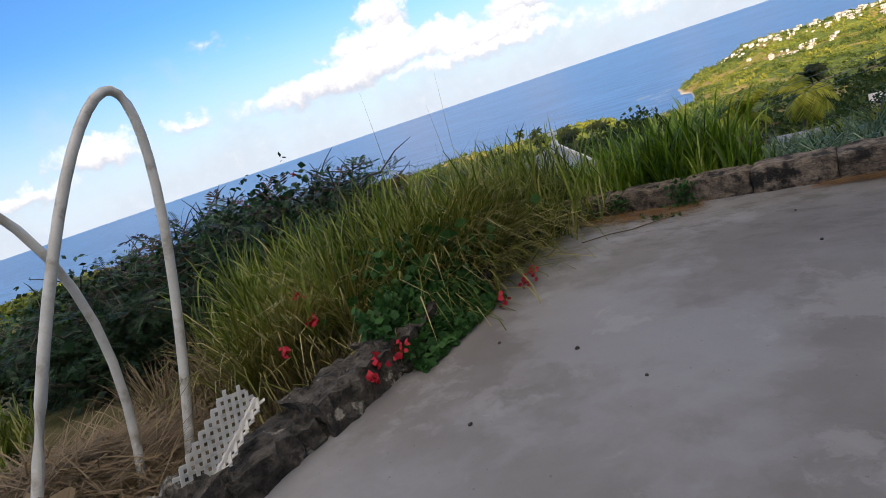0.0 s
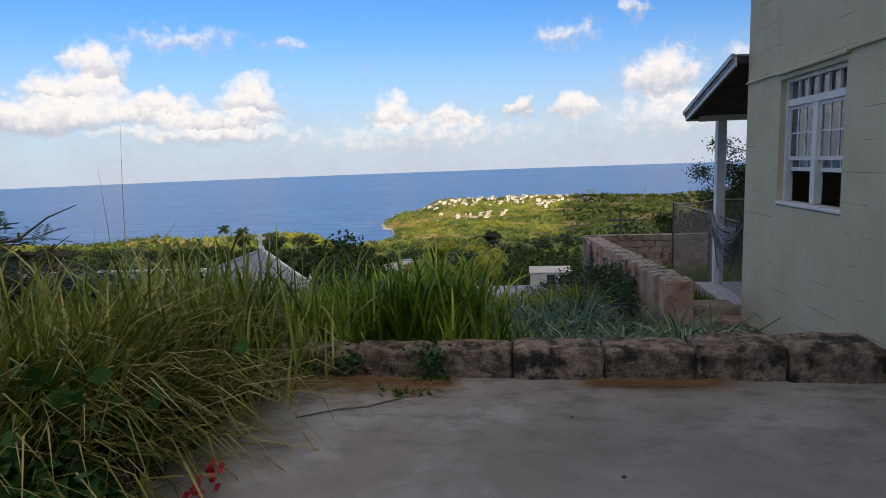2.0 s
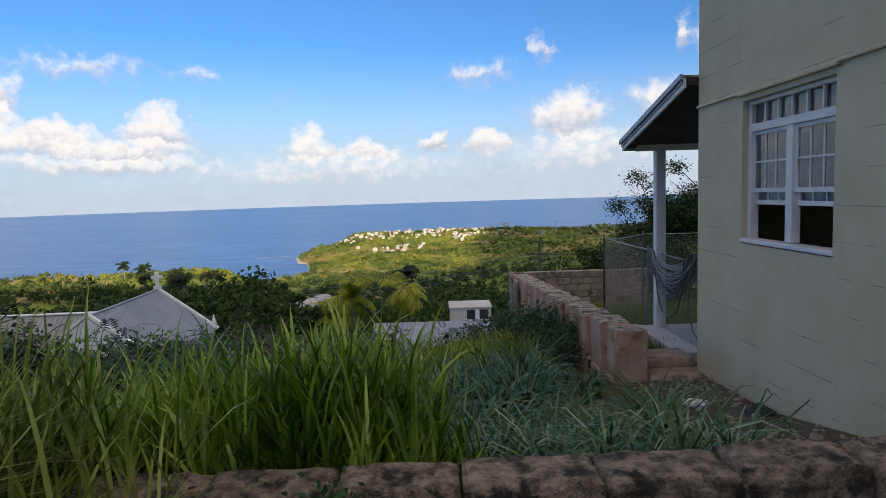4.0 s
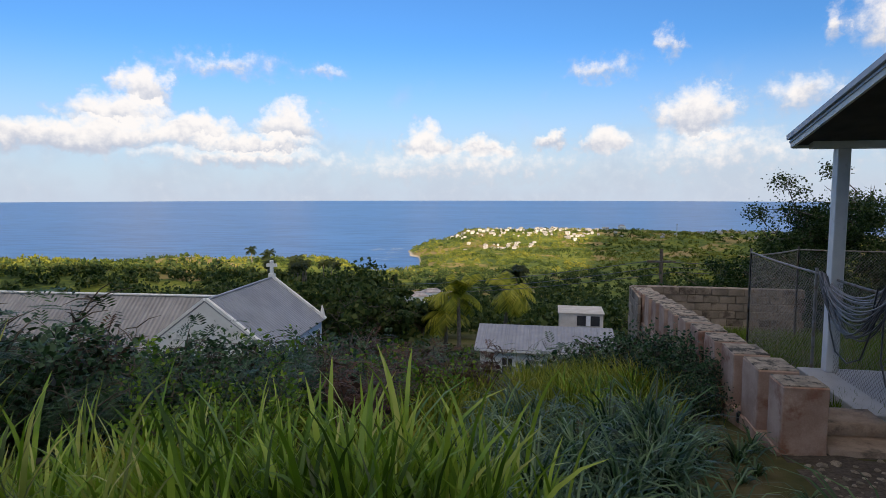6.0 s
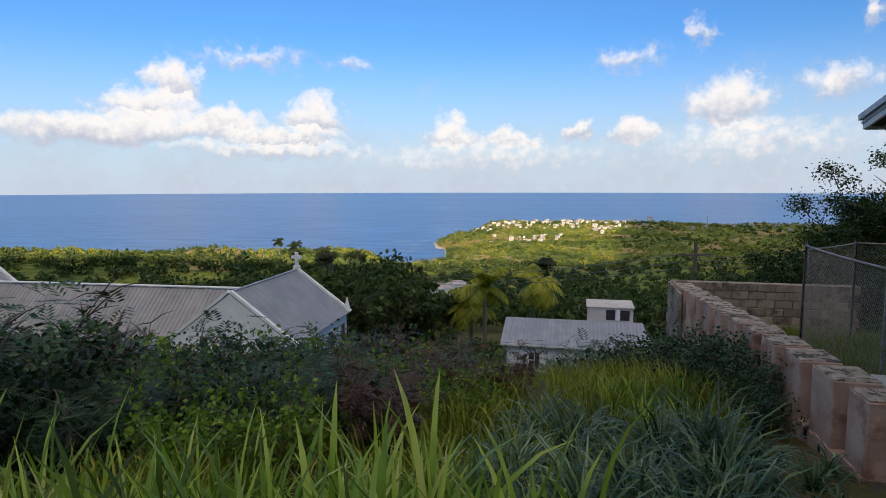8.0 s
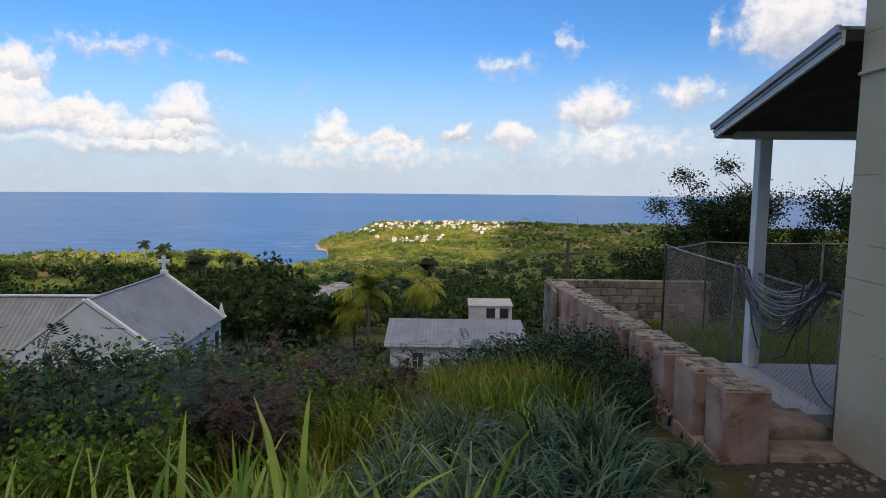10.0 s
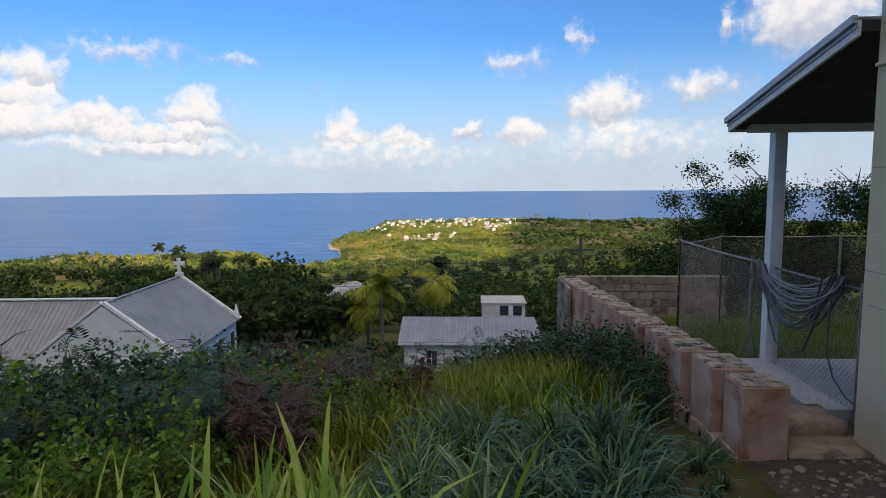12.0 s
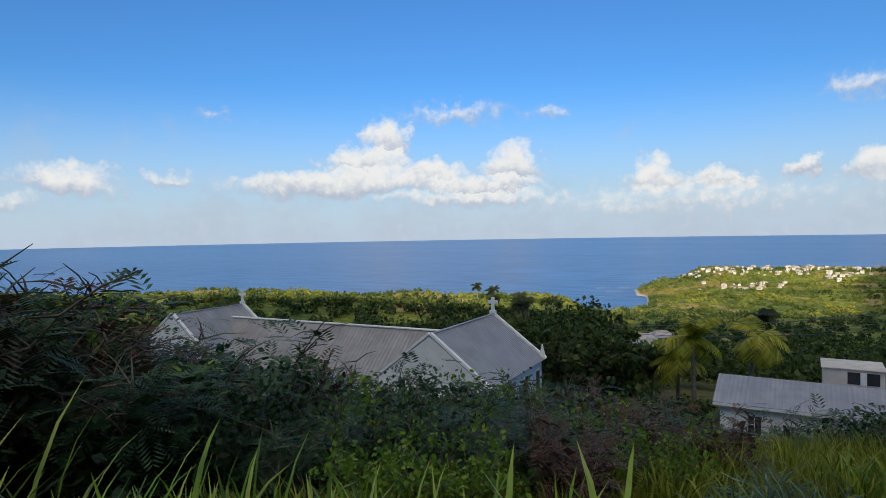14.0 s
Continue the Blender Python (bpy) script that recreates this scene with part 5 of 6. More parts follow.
def make_shrubs():
    r = random.Random(21)
    near = [make_shrub(31 + i, 2.0, 1.25, 700, M_FROND, "dark green feathery shrub on the slope", FINE) for i in range(3)]
    far = [make_shrub(35 + i, 2.0, 1.3, 380, M_FROND, "dark green feathery shrub on the slope", LIGHTER) for i in range(3)]
    brown = [make_shrub(41, 2.0, 1.1, 380, M_FRONDBROWN, "half withered brown feathery shrub", LIGHTER)]
    broad = [make_broad(51, 1.7, 1.0, 1600, M_BROAD, "bright green leafy bush on the slope"), make_broad(52, 1.8, 1.15, 1500, M_FROND, "dark leafy bush on the slope"), make_broad(53, 1.9, 1.15, 1500, M_FROND, "dark leafy bush on the slope")]
    # the tall band on the left, up to eye height, sinking towards the chapel
    crest = [(18, -0.6), (24, -0.6), (30, -0.42), (36, -0.2), (42, 0.0), (48, 0.3), (54, 0.58), (59, 0.92), (64, 1.35), (68, 1.55), (72, 1.75), (76, 1.65), (84, 1.6), (92, 1.5), (100, 1.4), (110, 1.3)]
    tall = []
    for k in range(54):
        head = 20 + 88 * (k % 27) / 26 + r.uniform(-1.5, 1.5)
        d = (8.0 if k < 27 else 10.2) + r.uniform(-0.7, 0.9)
        x, y = -1.6 - d * math.sin(radians(head)), 5.7 + d * math.cos(radians(head))
        tall.append((x, y, (float(lerp(crest, head)) - float(ground(x, y)) + r.uniform(-0.5, -0.1)) / 1.95))
    slope = []
    for i in range(78):
        x, y = r.uniform(-17, -3.6), r.uniform(9.6, 20)
        if x > -5.0 and y < 11.5 or math.hypot(x + 1.6, y - 5.7) < 9:
            continue
        slope.append((x, y, r.uniform(0.75, 1.05)))
    slope += [(-3.6, 11.4, .62), (-4.4, 10.7, .62), (-5.2, 10.3, .66), (-3.0, 12.8, .62), (-4.2, 12.2, .68), (-5.6, 11.5, .7), (-6.4, 10.3, .7), (-2.5, 14.2, .6), (-3.5, 13.7, .68), (-6.2, 12.4, .75), (-4.9, 13.2, .72), (-3.2, 15.4, .65)]
    lower = [(r.uniform(-21, 1.2), r.uniform(20, 34), r.uniform(0.75, 1.1)) for i in range(75)]
    for x, y, s in tall + slope:
        kinds = broad if r.random() < 0.30 else brown if r.random() < 0.15 else near if math.hypot(x + 2, y - 5.5) < 9.5 else far
        plant(kinds, [(x, y, s)], r)
    for x, y, s in lower:
        plant(broad if r.random() < 0.4 else brown if r.random() < 0.2 else far, [(x, y, s)], r)
    plant(broad[1:], [(0.72, 13.3, .42), (0.7, 13.9, .5), (0.66, 14.8, .55), (0.5, 13.6, .5), (0.45, 14.4, .62), (0.4, 15.4, .7), (0.35, 16.4, .7), (0.3, 17.4, .7), (0.1, 18.6, .75), (-0.2, 20.0, .75), (0.5, 12.8, .38), (0.55, 15.0, .65)], r)
    plant(far + broad, [(r.uniform(-9, 3.5), r.uniform(43, 49), r.uniform(.7, 1.0)) for i in range(22)], r)
    for ob in near + far + brown + broad:
        drop_model(ob)


def make_trees():
    r = random.Random(9)
    a = make_tree(61, 7.5, 3.2, 26000, M_TREE, "spreading dark tree with bare twigs", 0.075, 0.3)
    b = make_tree(62, 6.0, 2.6, 24000, M_TREE, "dense dark tree behind the lawn", 0.085)
    a.matrix_basis = pose(10.7, 35, -5.3) @ Matrix.Diagonal((1.0, 1.0, 1.0, 1))
    b.matrix_basis = pose(8.6, 31.5, -6.4, 0, 0, 60)
    c = copy_thing(a, pose(15.0, 29, -5.2, 0, 0, 140))
    d = copy_thing(b, pose(13.5, 33, -6.0, 0, 0, 200))
    e = copy_thing(b, pose(6.2, 30, -7.4, 0, 0, 20))
    big = [make_tree(71 + i, 8.0, 3.4, 1500, M_WOOD, "dark green tree below the chapel", 0.42) for i in range(3)]
    spots = []
    for x, y, s in [(-18.0, 57, .95), (-20.5, 60, .95), (-16.6, 61, .85), (-18.5, 66, .95), (-23, 64, 1.0), (-15.6, 70, .8), (6.5, 60, .7), (9.5, 57, .7), (7.5, 66, .8), (-30, 66, 1.0), (-36, 62, 1.0), (-44, 66, 1.1), (-52, 60, 1.15), (-41, 72, 1.1), (-58, 64, 1.1), (-26, 70, 1)]:
        spots.append((x, y, s))
    plant(big, spots, r)
    for ob in big:
        drop_model(ob)
    p = [make_palm(81, 7.2, 3.6, M_PALMLIT, "coconut palm with sunlit yellow painted into the fronds"), make_palm(82, 6.8, 3.4, M_PALMLIT, "coconut palm with sunlit yellow painted into the fronds")]
    p[0].matrix_basis = pose(-10.5, 64, -15.6)
    p[1].matrix_basis = pose(-6.3, 66, -15.0)
    copy_thing(p[0], pose(-12.6, 68, -18.4, 0, 0, 100))
    t = make_palm(83, 9.5, 2.2, M_PALMDARK, "tall dark palm above the roofs")
    t.matrix_basis = pose(-5.4, 78.4, -17.6)
    t2 = make_palm(84, 8.5, 3.4, M_PALMDARK, "dark palm on the coastal shelf")
    for i in range(17):
        head = r.choice([24.5, 23.5, 26, 22, 27, 20.5, 15, 21]) + r.uniform(-0.8, 0.8)
        d = r.uniform(215, 270)
        x, y = -d * math.sin(radians(head)), d * math.cos(radians(head))
        copy_thing(t2, pose(x, y, float(ground(x, y)) - 0.2, 0, 0, r.uniform(0, 360)))
    drop_model(t2)


def make_woods():
    """Far woods and scrub: crowns of small leaf sprays, joined."""
    def crowns(spots, leaves, size, mat, name, label, lift=0.0):
        cs, ss = [], []
        for x, y, s in spots:
            z = float(ground(x, y)) + lift * s * nrg.uniform(0.4, 1.2)
            k = leaves
            d = nrg.normal(size=(k, 3))
            d /= np.linalg.norm(d, axis=1)[:, None]
            d *= nrg.uniform(0.55, 1.1, k)[:, None]
            d[:, 2] = np.abs(d[:, 2]) * 1.15
            lump = 1 + 0.3 * np.sin(d[:, 0] * 5 + x) * np.cos(d[:, 1] * 4 + y)
            cs.append(np.array([x, y, z]) + d * lump[:, None] * np.array([s, s, s * 1.0]))
            ss.append(nrg.uniform(0.6, 1.3, k) * size * s)
        v, f = cards(np.concatenate(cs), np.concatenate(ss), 1.4, 0.5)
        single(name, mesh_from(name, v, f, mat), mat, label, "woods", kind="stuff")

    def ring(n, r0, r1, a0, a1, lo, hi):
        out = []
        while len(out) < n:
            d, a = math.sqrt(nrg.uniform(r0 * r0, r1 * r1)), math.radians(nrg.uniform(a0, a1))
            x, y = -d * math.sin(a), d * math.cos(a)
            if in_chapel(x, y) or (-9 < x < 7 and y < 66) or float(ground(x, y)) < SEA + 2:
                continue
            out.append((x, y, nrg.uniform(lo, hi)))
        return out
    crowns(ring(420, 62, 130, -40, 88, 1.8, 3.2), 300, 0.2, M_WOOD, "woodland", "dark green woodland below the chapel", 0.5)
    crowns(ring(150, 68, 125, 17, 88, 2.6, 4.2), 750, 0.125, M_WOOD, "tall_woodland", "tall dark trees behind the chapel", 1.3)
    crowns(ring(120, 38, 64, -30, 80, 1.0, 1.8), 170, 0.28, M_WOOD, "thicket", "dark thicket on the lower slope")
    crowns(ring(900, 130, 260, -40, 85, 1.4, 3.0), 80, 0.38, M_WOOD, "far_woodland", "distant dark woods", 0.3)
    crowns(ring(900, 250, 420, -45, 15, 1.2, 2.8), 50, 0.4, M_WOOD, "valley_woodland", "dark woods in the valley before the headland", 0.2)
    crowns(ring(2600, 230, 420, 14, 80, 0.6, 1.5), 22, 0.55, M_SCRUB, "coastal_scrub", "sunlit scrub on the coastal shelf")
    crowns(ring(5200, 400, 700, -45, 14, 0.7, 2.2), 20, 0.5, M_SCRUB, "headland_scrub", "sunlit scrub over the headland")


# ---------------------------------------------------------------- chapel, lower house, town
def gable_body(name, parent, mat, w, l, eave, ridge, base):
    """Walls of a gabled block, ridge along local y."""
    bm = bmesh.new()
    pts = [(-w, base), (w, base), (w, eave), (0, ridge), (-w, eave)]
    a = [bm.verts.new((x, 0, z)) for x, z in pts]
    b = [bm.verts.new((x, l, z)) for x, z in pts]
    bm.faces.new(a)
    bm.faces.new(b[::-1])
    for i in range(5):
        bm.faces.new((a[i], b[i], b[(i + 1) % 5], a[(i + 1) % 5]))
    return part(name, bm, mat, parent)


def slab(p, q, s, t, thick):
    """A thin slab over the quad p q s t."""
    bm = bmesh.new()
    p, q, s, t = map(Vector, (p, q, s, t))
    n = (q - p).cross(t - p).normalized()
    if n.z < 0:
        n = -n
    lo = [bm.verts.new(v) for v in (p, q, s, t)]
    hi = [bm.verts.new(v + n * thick) for v in (p, q, s, t)]
    bm.faces.new(lo[::-1])
    bm.faces.new(hi)
    for i in range(4):
        bm.faces.new((lo[i], lo[(i + 1) % 4], hi[(i + 1) % 4], hi[i]))
    return bm


make_terrace()
make_house()
make_porch()
make_fence()
make_parapet()
make_grass()
make_shrubs()
make_trees()
make_woods()


# ---------------------------------------------------------------- chapel
def add_gable_roof(ob, w, y0, y1, eave, ridge, mat, over=0.25):
    """Two roof slopes over a gabled block with its ridge along y."""
    d = (ridge - eave) / w
    for sx in (-1, 1):
        p, q = (sx * (w + over), y0, eave - over * d), (0, y0, ridge)
        part("roof_slope", slab(p, q, (0, y1, ridge), (sx * (w + over), y1, eave - over * d), 0.06), mat, ob)


def coping(ob, w, y, eave, ridge, mat, depth=0.35):
    d = (ridge - eave) / w
    for sx in (-1, 1):
        part("coping", slab((sx * (w + 0.3), y, eave - 0.3 * d + 0.1), (0, y, ridge + 0.1), (0, y + depth, ridge + 0.1), (sx * (w + 0.3), y + depth, eave - 0.3 * d + 0.1), 0.16), mat, ob)


def cross_bm(h, w):
    bm = bmesh.new()
    box_bm(bm, -0.22, -0.12, -0.1, 0.22, 0.12, 0.18, 0.03)
    box_bm(bm, -0.11, -0.08, 0.18, 0.11, 0.08, h, 0.02)
    box_bm(bm, -w, -0.075, h * 0.58, w, 0.075, h * 0.58 + 0.22, 0.02)
    return bm


def make_chapel():
    at, turn = (-19.64, 42.0, 0.0), 3.5
    ob = thing("chapel", at, "white chapel with grey corrugated roofs and stone crosses", "chapel", turn=turn)
    w, ridge, eave, base = 3.3, -4.05, -6.55, -13.0

    def wing(x, y0, y1):
        hub = part("transept", box(x - w, y0, base, x + w, y1 - 0.02, eave - 0.02), M_WHITEWALL, ob)
        for y, z in ((y0, 0), (y1 - 0.3, 0)):
            bm = bmesh.new()
            tri = [(-w, eave - 0.02), (w, eave - 0.02), (0, ridge - 0.02)]
            a = [bm.verts.new((x + p, y, q)) for p, q in tri]
            b = [bm.verts.new((x + p, y + 0.3, q)) for p, q in tri]
            bm.faces.new(a)
            bm.faces.new(b[::-1])
            for i in range(3):
                bm.faces.new((a[i], b[i], b[(i + 1) % 3], a[(i + 1) % 3]))
            part("gable", bm, M_WHITEWALL, hub)
        d = (ridge - eave) / w
        for sx in (-1, 1):
            part("roof_slope", slab((x + sx * (w + .25), y0, eave - .25 * d), (x, y0, ridge), (x, y1, ridge), (x + sx * (w + .25), y1, eave - .25 * d), 0.06), M_ROOFSIDE, hub)
            for y in (y0 - 0.02, y1 - 0.22):
                part("coping", slab((x + sx * (w + .3), y, eave - .3 * d + .07), (x, y, ridge + .07), (x, y + .24, ridge + .07), (x + sx * (w + .3), y + .24, eave - .3 * d + .07), 0.14), M_WHITEWALL, hub)
        part("ridge_cap", box(x - .09, y0 + .22, ridge + .05, x + .09, y1 - .22, ridge + .12, .02), M_ROOFPALE, hub)
        c = part("cross", cross_bm(1.05, 0.36), M_WHITEWALL, hub, "white stone cross on the gable")
        c.location = (x, y1 - 0.1, ridge + 0.15)
        for sx in (-1, 1):
            bm = bmesh.new()
            bmesh.ops.create_cone(bm, cap_ends=True, segments=4, radius1=0.26, radius2=0.03, depth=0.9, matrix=Matrix.Translation((x + sx * (w + .1), y1 - .12, eave + 0.35)) @ Matrix.Rotation(radians(45), 4, "Z"))
            part("pinnacle", bm, M_WHITEWALL, hub)
        return hub
    a = wing(0.0, -8.9, 0.0)
    part("side_wall", box(w + 0.003, -8.4, -9.2, w + 0.05, -0.2, eave - 0.3), M_BLUEWALL, a, "pale blue painted side wall")
    for y in (-6.4, -3.6, -1.4):
        part("side_window", box(w + 0.051, y, -8.6, w + 0.08, y + 0.8, -7.2), M_WHITE, a)
        part("side_pane", box(w + 0.081, y + .1, -8.5, w + 0.10, y + 0.7, -7.3), M_DARKPANE, a)
    wing(-21.2, -8.4, -1.6)
    yn, wn, rn, en = -3.6, 3.0, -4.8, -7.3
    part("nave", box(-18.8, yn - wn, base, -w, yn + wn, en), M_WHITEWALL, ob)
    for sy in (-1, 1):
        d = (rn - en) / wn
        part("nave_roof", slab((-20.4, yn + sy * (wn + .3), en - .3 * d), (-20.4, yn, rn), (-0.9, yn, rn), (-0.9, yn + sy * (wn + .3), en - .3 * d), 0.06), M_ROOFGREY, ob)
    part("ridge_cap", box(-20.6, yn - .14, rn + .05, -1.2, yn + .14, rn + .16, .03), M_WHITEWALL, ob)


# ---------------------------------------------------------------- lower house
def make_lower_house():
    ob = thing("lower_house", (0, 0, 0), "white bungalow with a pale sheet roof below the slope", "house")
    part("body", box(-7.0, 52.2, -15.5, 3.5, 58.5, -10.75), M_WHITEWALL, ob)
    part("front_roof", slab((-7.4, 51.7, -10.75), (4.0, 51.7, -10.75), (3.5, 55.2, -9.5), (-7.4, 55.2, -9.5), 0.06), M_ROOFPALE, ob)
    part("rear_roof", slab((-7.4, 59.0, -10.75), (4.0, 59.0, -10.75), (3.5, 55.2, -9.5), (-7.4, 55.2, -9.5), 0.06), M_ROOFPALE, ob)
    part("fascia", box(-7.4, 51.66, -10.92, 4.0, 51.70, -10.74), M_WHITE, ob)
    annex = part("annex", box(-0.75, 57.2, -11.2, 2.95, 60.5, -8.75, .03), M_FARWALL, ob, "flat roofed cream upper annex")
    part("annex_roof", box(-0.85, 57.1, -8.745, 3.05, 60.6, -8.65, .02), M_FARWALL, annex)
    for x in (0.75, 1.9):
        part("annex_window", box(x, 57.15, -9.75, x + 0.75, 57.197, -8.9), M_DARKPANE, annex)
    part("annex_jamb", box(1.52, 57.13, -9.75, 1.88, 57.19, -8.9), M_WHITE, annex)
    for x0, x1, mat in ((1.95, 2.75, M_REDPANE), (-0.2, 0.6, M_WHITE), (-5.2, -4.4, M_DARKPANE)):
        win = part("window", box(x0 - .07, 52.14, -12.75, x1 + .07, 52.197, -11.45), M_WHITE, ob)
        part("shutter", box(x0, 52.10, -12.68, x1, 52.139, -11.52), mat, win)
        part("glazing_bar", box((x0 + x1) / 2 - .03, 52.07, -12.68, (x0 + x1) / 2 + .03, 52.099, -11.52), M_WHITE, win)
        part("glazing_bar", box(x0, 52.07, -12.13, (x0 + x1) / 2 - .032, 52.099, -12.07), M_WHITE, win)


# ---------------------------------------------------------------- far houses
def make_far_house(w, l, h, roof, label, wall=None):
    ob = thing("far_house", (0, 0, 0), label, "house", "houses of the far town")
    body = part("body", box(-w / 2, -l / 2, -1.0, w / 2, l / 2, h), wall or M_FARWALL, ob)
    o, r = 0.15, roof
    bm = bmesh.new()
    v = [bm.verts.new(p) for p in ((-w / 2 - o, -l / 2 - o, h + .01), (w / 2 + o, -l / 2 - o, h + .01), (w / 2 + o, l / 2 + o, h + .01), (-w / 2 - o, l / 2 + o, h + .01), (-w / 4, 0, h + r), (w / 4, 0, h + r))]
    for f in ((0, 1, 5, 4), (1, 2, 5), (2, 3, 4, 5), (3, 0, 4), (3, 2, 1, 0)):
        bm.faces.new([v[i] for i in f])
    part("roof", bm, M_FARROOF, ob)
    k = max(2, int(w / 1.1))
    for i in range(k):
        x = -w / 2 + (i + 0.5) * w / k
        part("window", box(x - 0.18, -l / 2 - 0.03, h * 0.35, x + 0.18, -l / 2 - 0.004, h * 0.75), M_DARKPANE, body)
    return ob


def make_town():
    r = random.Random(77)
    kinds = [make_far_house(3.6, 3.0, 1.9, 0.7, "small pale house with a hipped roof"), make_far_house(5.0, 3.2, 2.6, 0.8, "wide pale house with a hipped roof"), make_far_house(2.8, 2.6, 1.6, 0.6, "small cream house with a low roof"), make_far_house(4.2, 3.4, 3.4, 0.3, "two storey flat roofed pale house")]

    def put(head, d, kind, s=1.0):
        x, y = -d * math.sin(radians(head)), d * math.cos(radians(head))
        z = float(ground(x, y))
        if z > SEA + 0.5:
            copy_thing(kind, pose(x, y, z - 0.1, 0, 0, head + r.uniform(-35, 35)) @ Matrix.Diagonal((s, s, s, 1)))
    for _ in range(150):
        head = r.triangular(-6.5, 11.0, 0.5)
        put(head, r.uniform(618, 700), r.choice(kinds), r.uniform(0.4, 0.85))
    for _ in range(9):
        put(r.uniform(-6.0, -1.0), r.uniform(600, 640), r.choice(kinds), r.uniform(.6, .95))
    for _ in range(30):
        put(r.gauss(4.6, 1.5), r.uniform(545, 590), r.choice(kinds), r.uniform(.5, .85))
    for _ in range(26):
        put(r.uniform(-24, -8), r.uniform(630, 700), r.choice(kinds), r.uniform(.6, 1.0))
    for _ in range(8):
        put(r.uniform(14.2, 16.6), r.uniform(425, 452), r.choice(kinds), r.uniform(.45, .7))
    for ob in kinds:
        drop_model(ob)
    big = make_far_house(6.5, 5.0, 4.6, 1.9, "large white house on the ridge", M_WHITEWALL)
    d, head = 690, -5.95
    x, y = -d * math.sin(radians(head)), d * math.cos(radians(head))
    big.matrix_basis = pose(x, y, float(ground(x, y)) - .2, 0, 0, 20)
    mast = thing("radio_mast", (0, 0, 0), "slim pale mast on the headland", "mast")
    d, head = 640, -10.6
    x, y = -d * math.sin(radians(head)), d * math.cos(radians(head))
    v, f = tube([(0, 0, -1), (0, 0, 6), (0, 0, 12)], [0.5, 0.42, 0.3], 8)
    part("shaft", mesh_from("shaft", v, f, M_FARWALL), M_FARWALL, mast)
    part("platform", box(-.6, -.6, 11.2, .6, .6, 11.5), M_FARWALL, mast)
    mast.matrix_basis = pose(x, y, float(ground(x, y)))
    # the houses in the dip
    mid = [make_far_house(7.0, 5.5, 4.2, 1.3, "white two storey house among the trees", M_WHITEWALL), make_far_house(6.0, 5.0, 3.0, 1.2, "pale grey roofed house among the trees", M_WHITEWALL)]
    for ob, head, d, t in ((mid[0], 15.6, 138, 12), (mid[1], 16.3, 152, 30)):
        x, y = -d * math.sin(radians(head)), d * math.cos(radians(head))
        ob.matrix_basis = pose(x, y, float(ground(x, y)), 0, 0, t)
    for head, d in ((13.0, 185), (9.5, 190), (11.5, 205)):
        x, y = -d * math.sin(radians(head)), d * math.cos(radians(head))
        copy_thing(mid[1], pose(x, y, float(ground(x, y)) + .8, 0, 0, head + 20))


# ---------------------------------------------------------------- wires
def make_wires():
    pole = thing("utility_pole", (0, 0, 0), "grey wooden utility pole on the slope", "pole")
    v, f = tube([(0, 0, -1), (0, 0, 9.5)], [0.16, 0.11], 8)
    part("shaft", mesh_from("shaft", v, f, M_BARK, True), M_BARK, pole)
    part("crossarm", box(-0.9, -.06, 8.6, .9, .06, 8.75), M_BARK, pole)
    px, py = 5.6, 46.0
    pole.matrix_basis = pose(px, py, float(ground(px, py)))
    top = float(ground(px, py)) + 8.7
    other = copy_thing(pole, pose(-34.0, 98.0, float(ground(-34, 98)), 0, 0, 30))
    for i, (dx, sag) in enumerate(((-0.8, 1.0), (0.0, 1.2), (0.8, 1.1))):
        for q in ((-34 + dx, 98, float(ground(-34, 98)) + 8.7 - 0.5 * i), (40, 40 + dx, top + 3)):
            v, f = tube(arc((px + dx, py, top - 0.35 * i), q, sag, 12), [0.022] * 12, 4)
            single("power_line", mesh_from("power_line", v, f, M_CABLE), M_CABLE, "thin black overhead power line", "cable", "power lines")


# ---------------------------------------------------------------- small things round the terrace
def stone_bm(size, seed, squash=0.6):
    bm = bmesh.new()
    bmesh.ops.create_icosphere(bm, subdivisions=2, radius=size)
    for v in bm.verts:
        v.co += noise.noise_vector(v.co / size * 1.1 + Vector((seed, 0, seed))) * size * 0.45
        v.co.z *= squash
    return bm


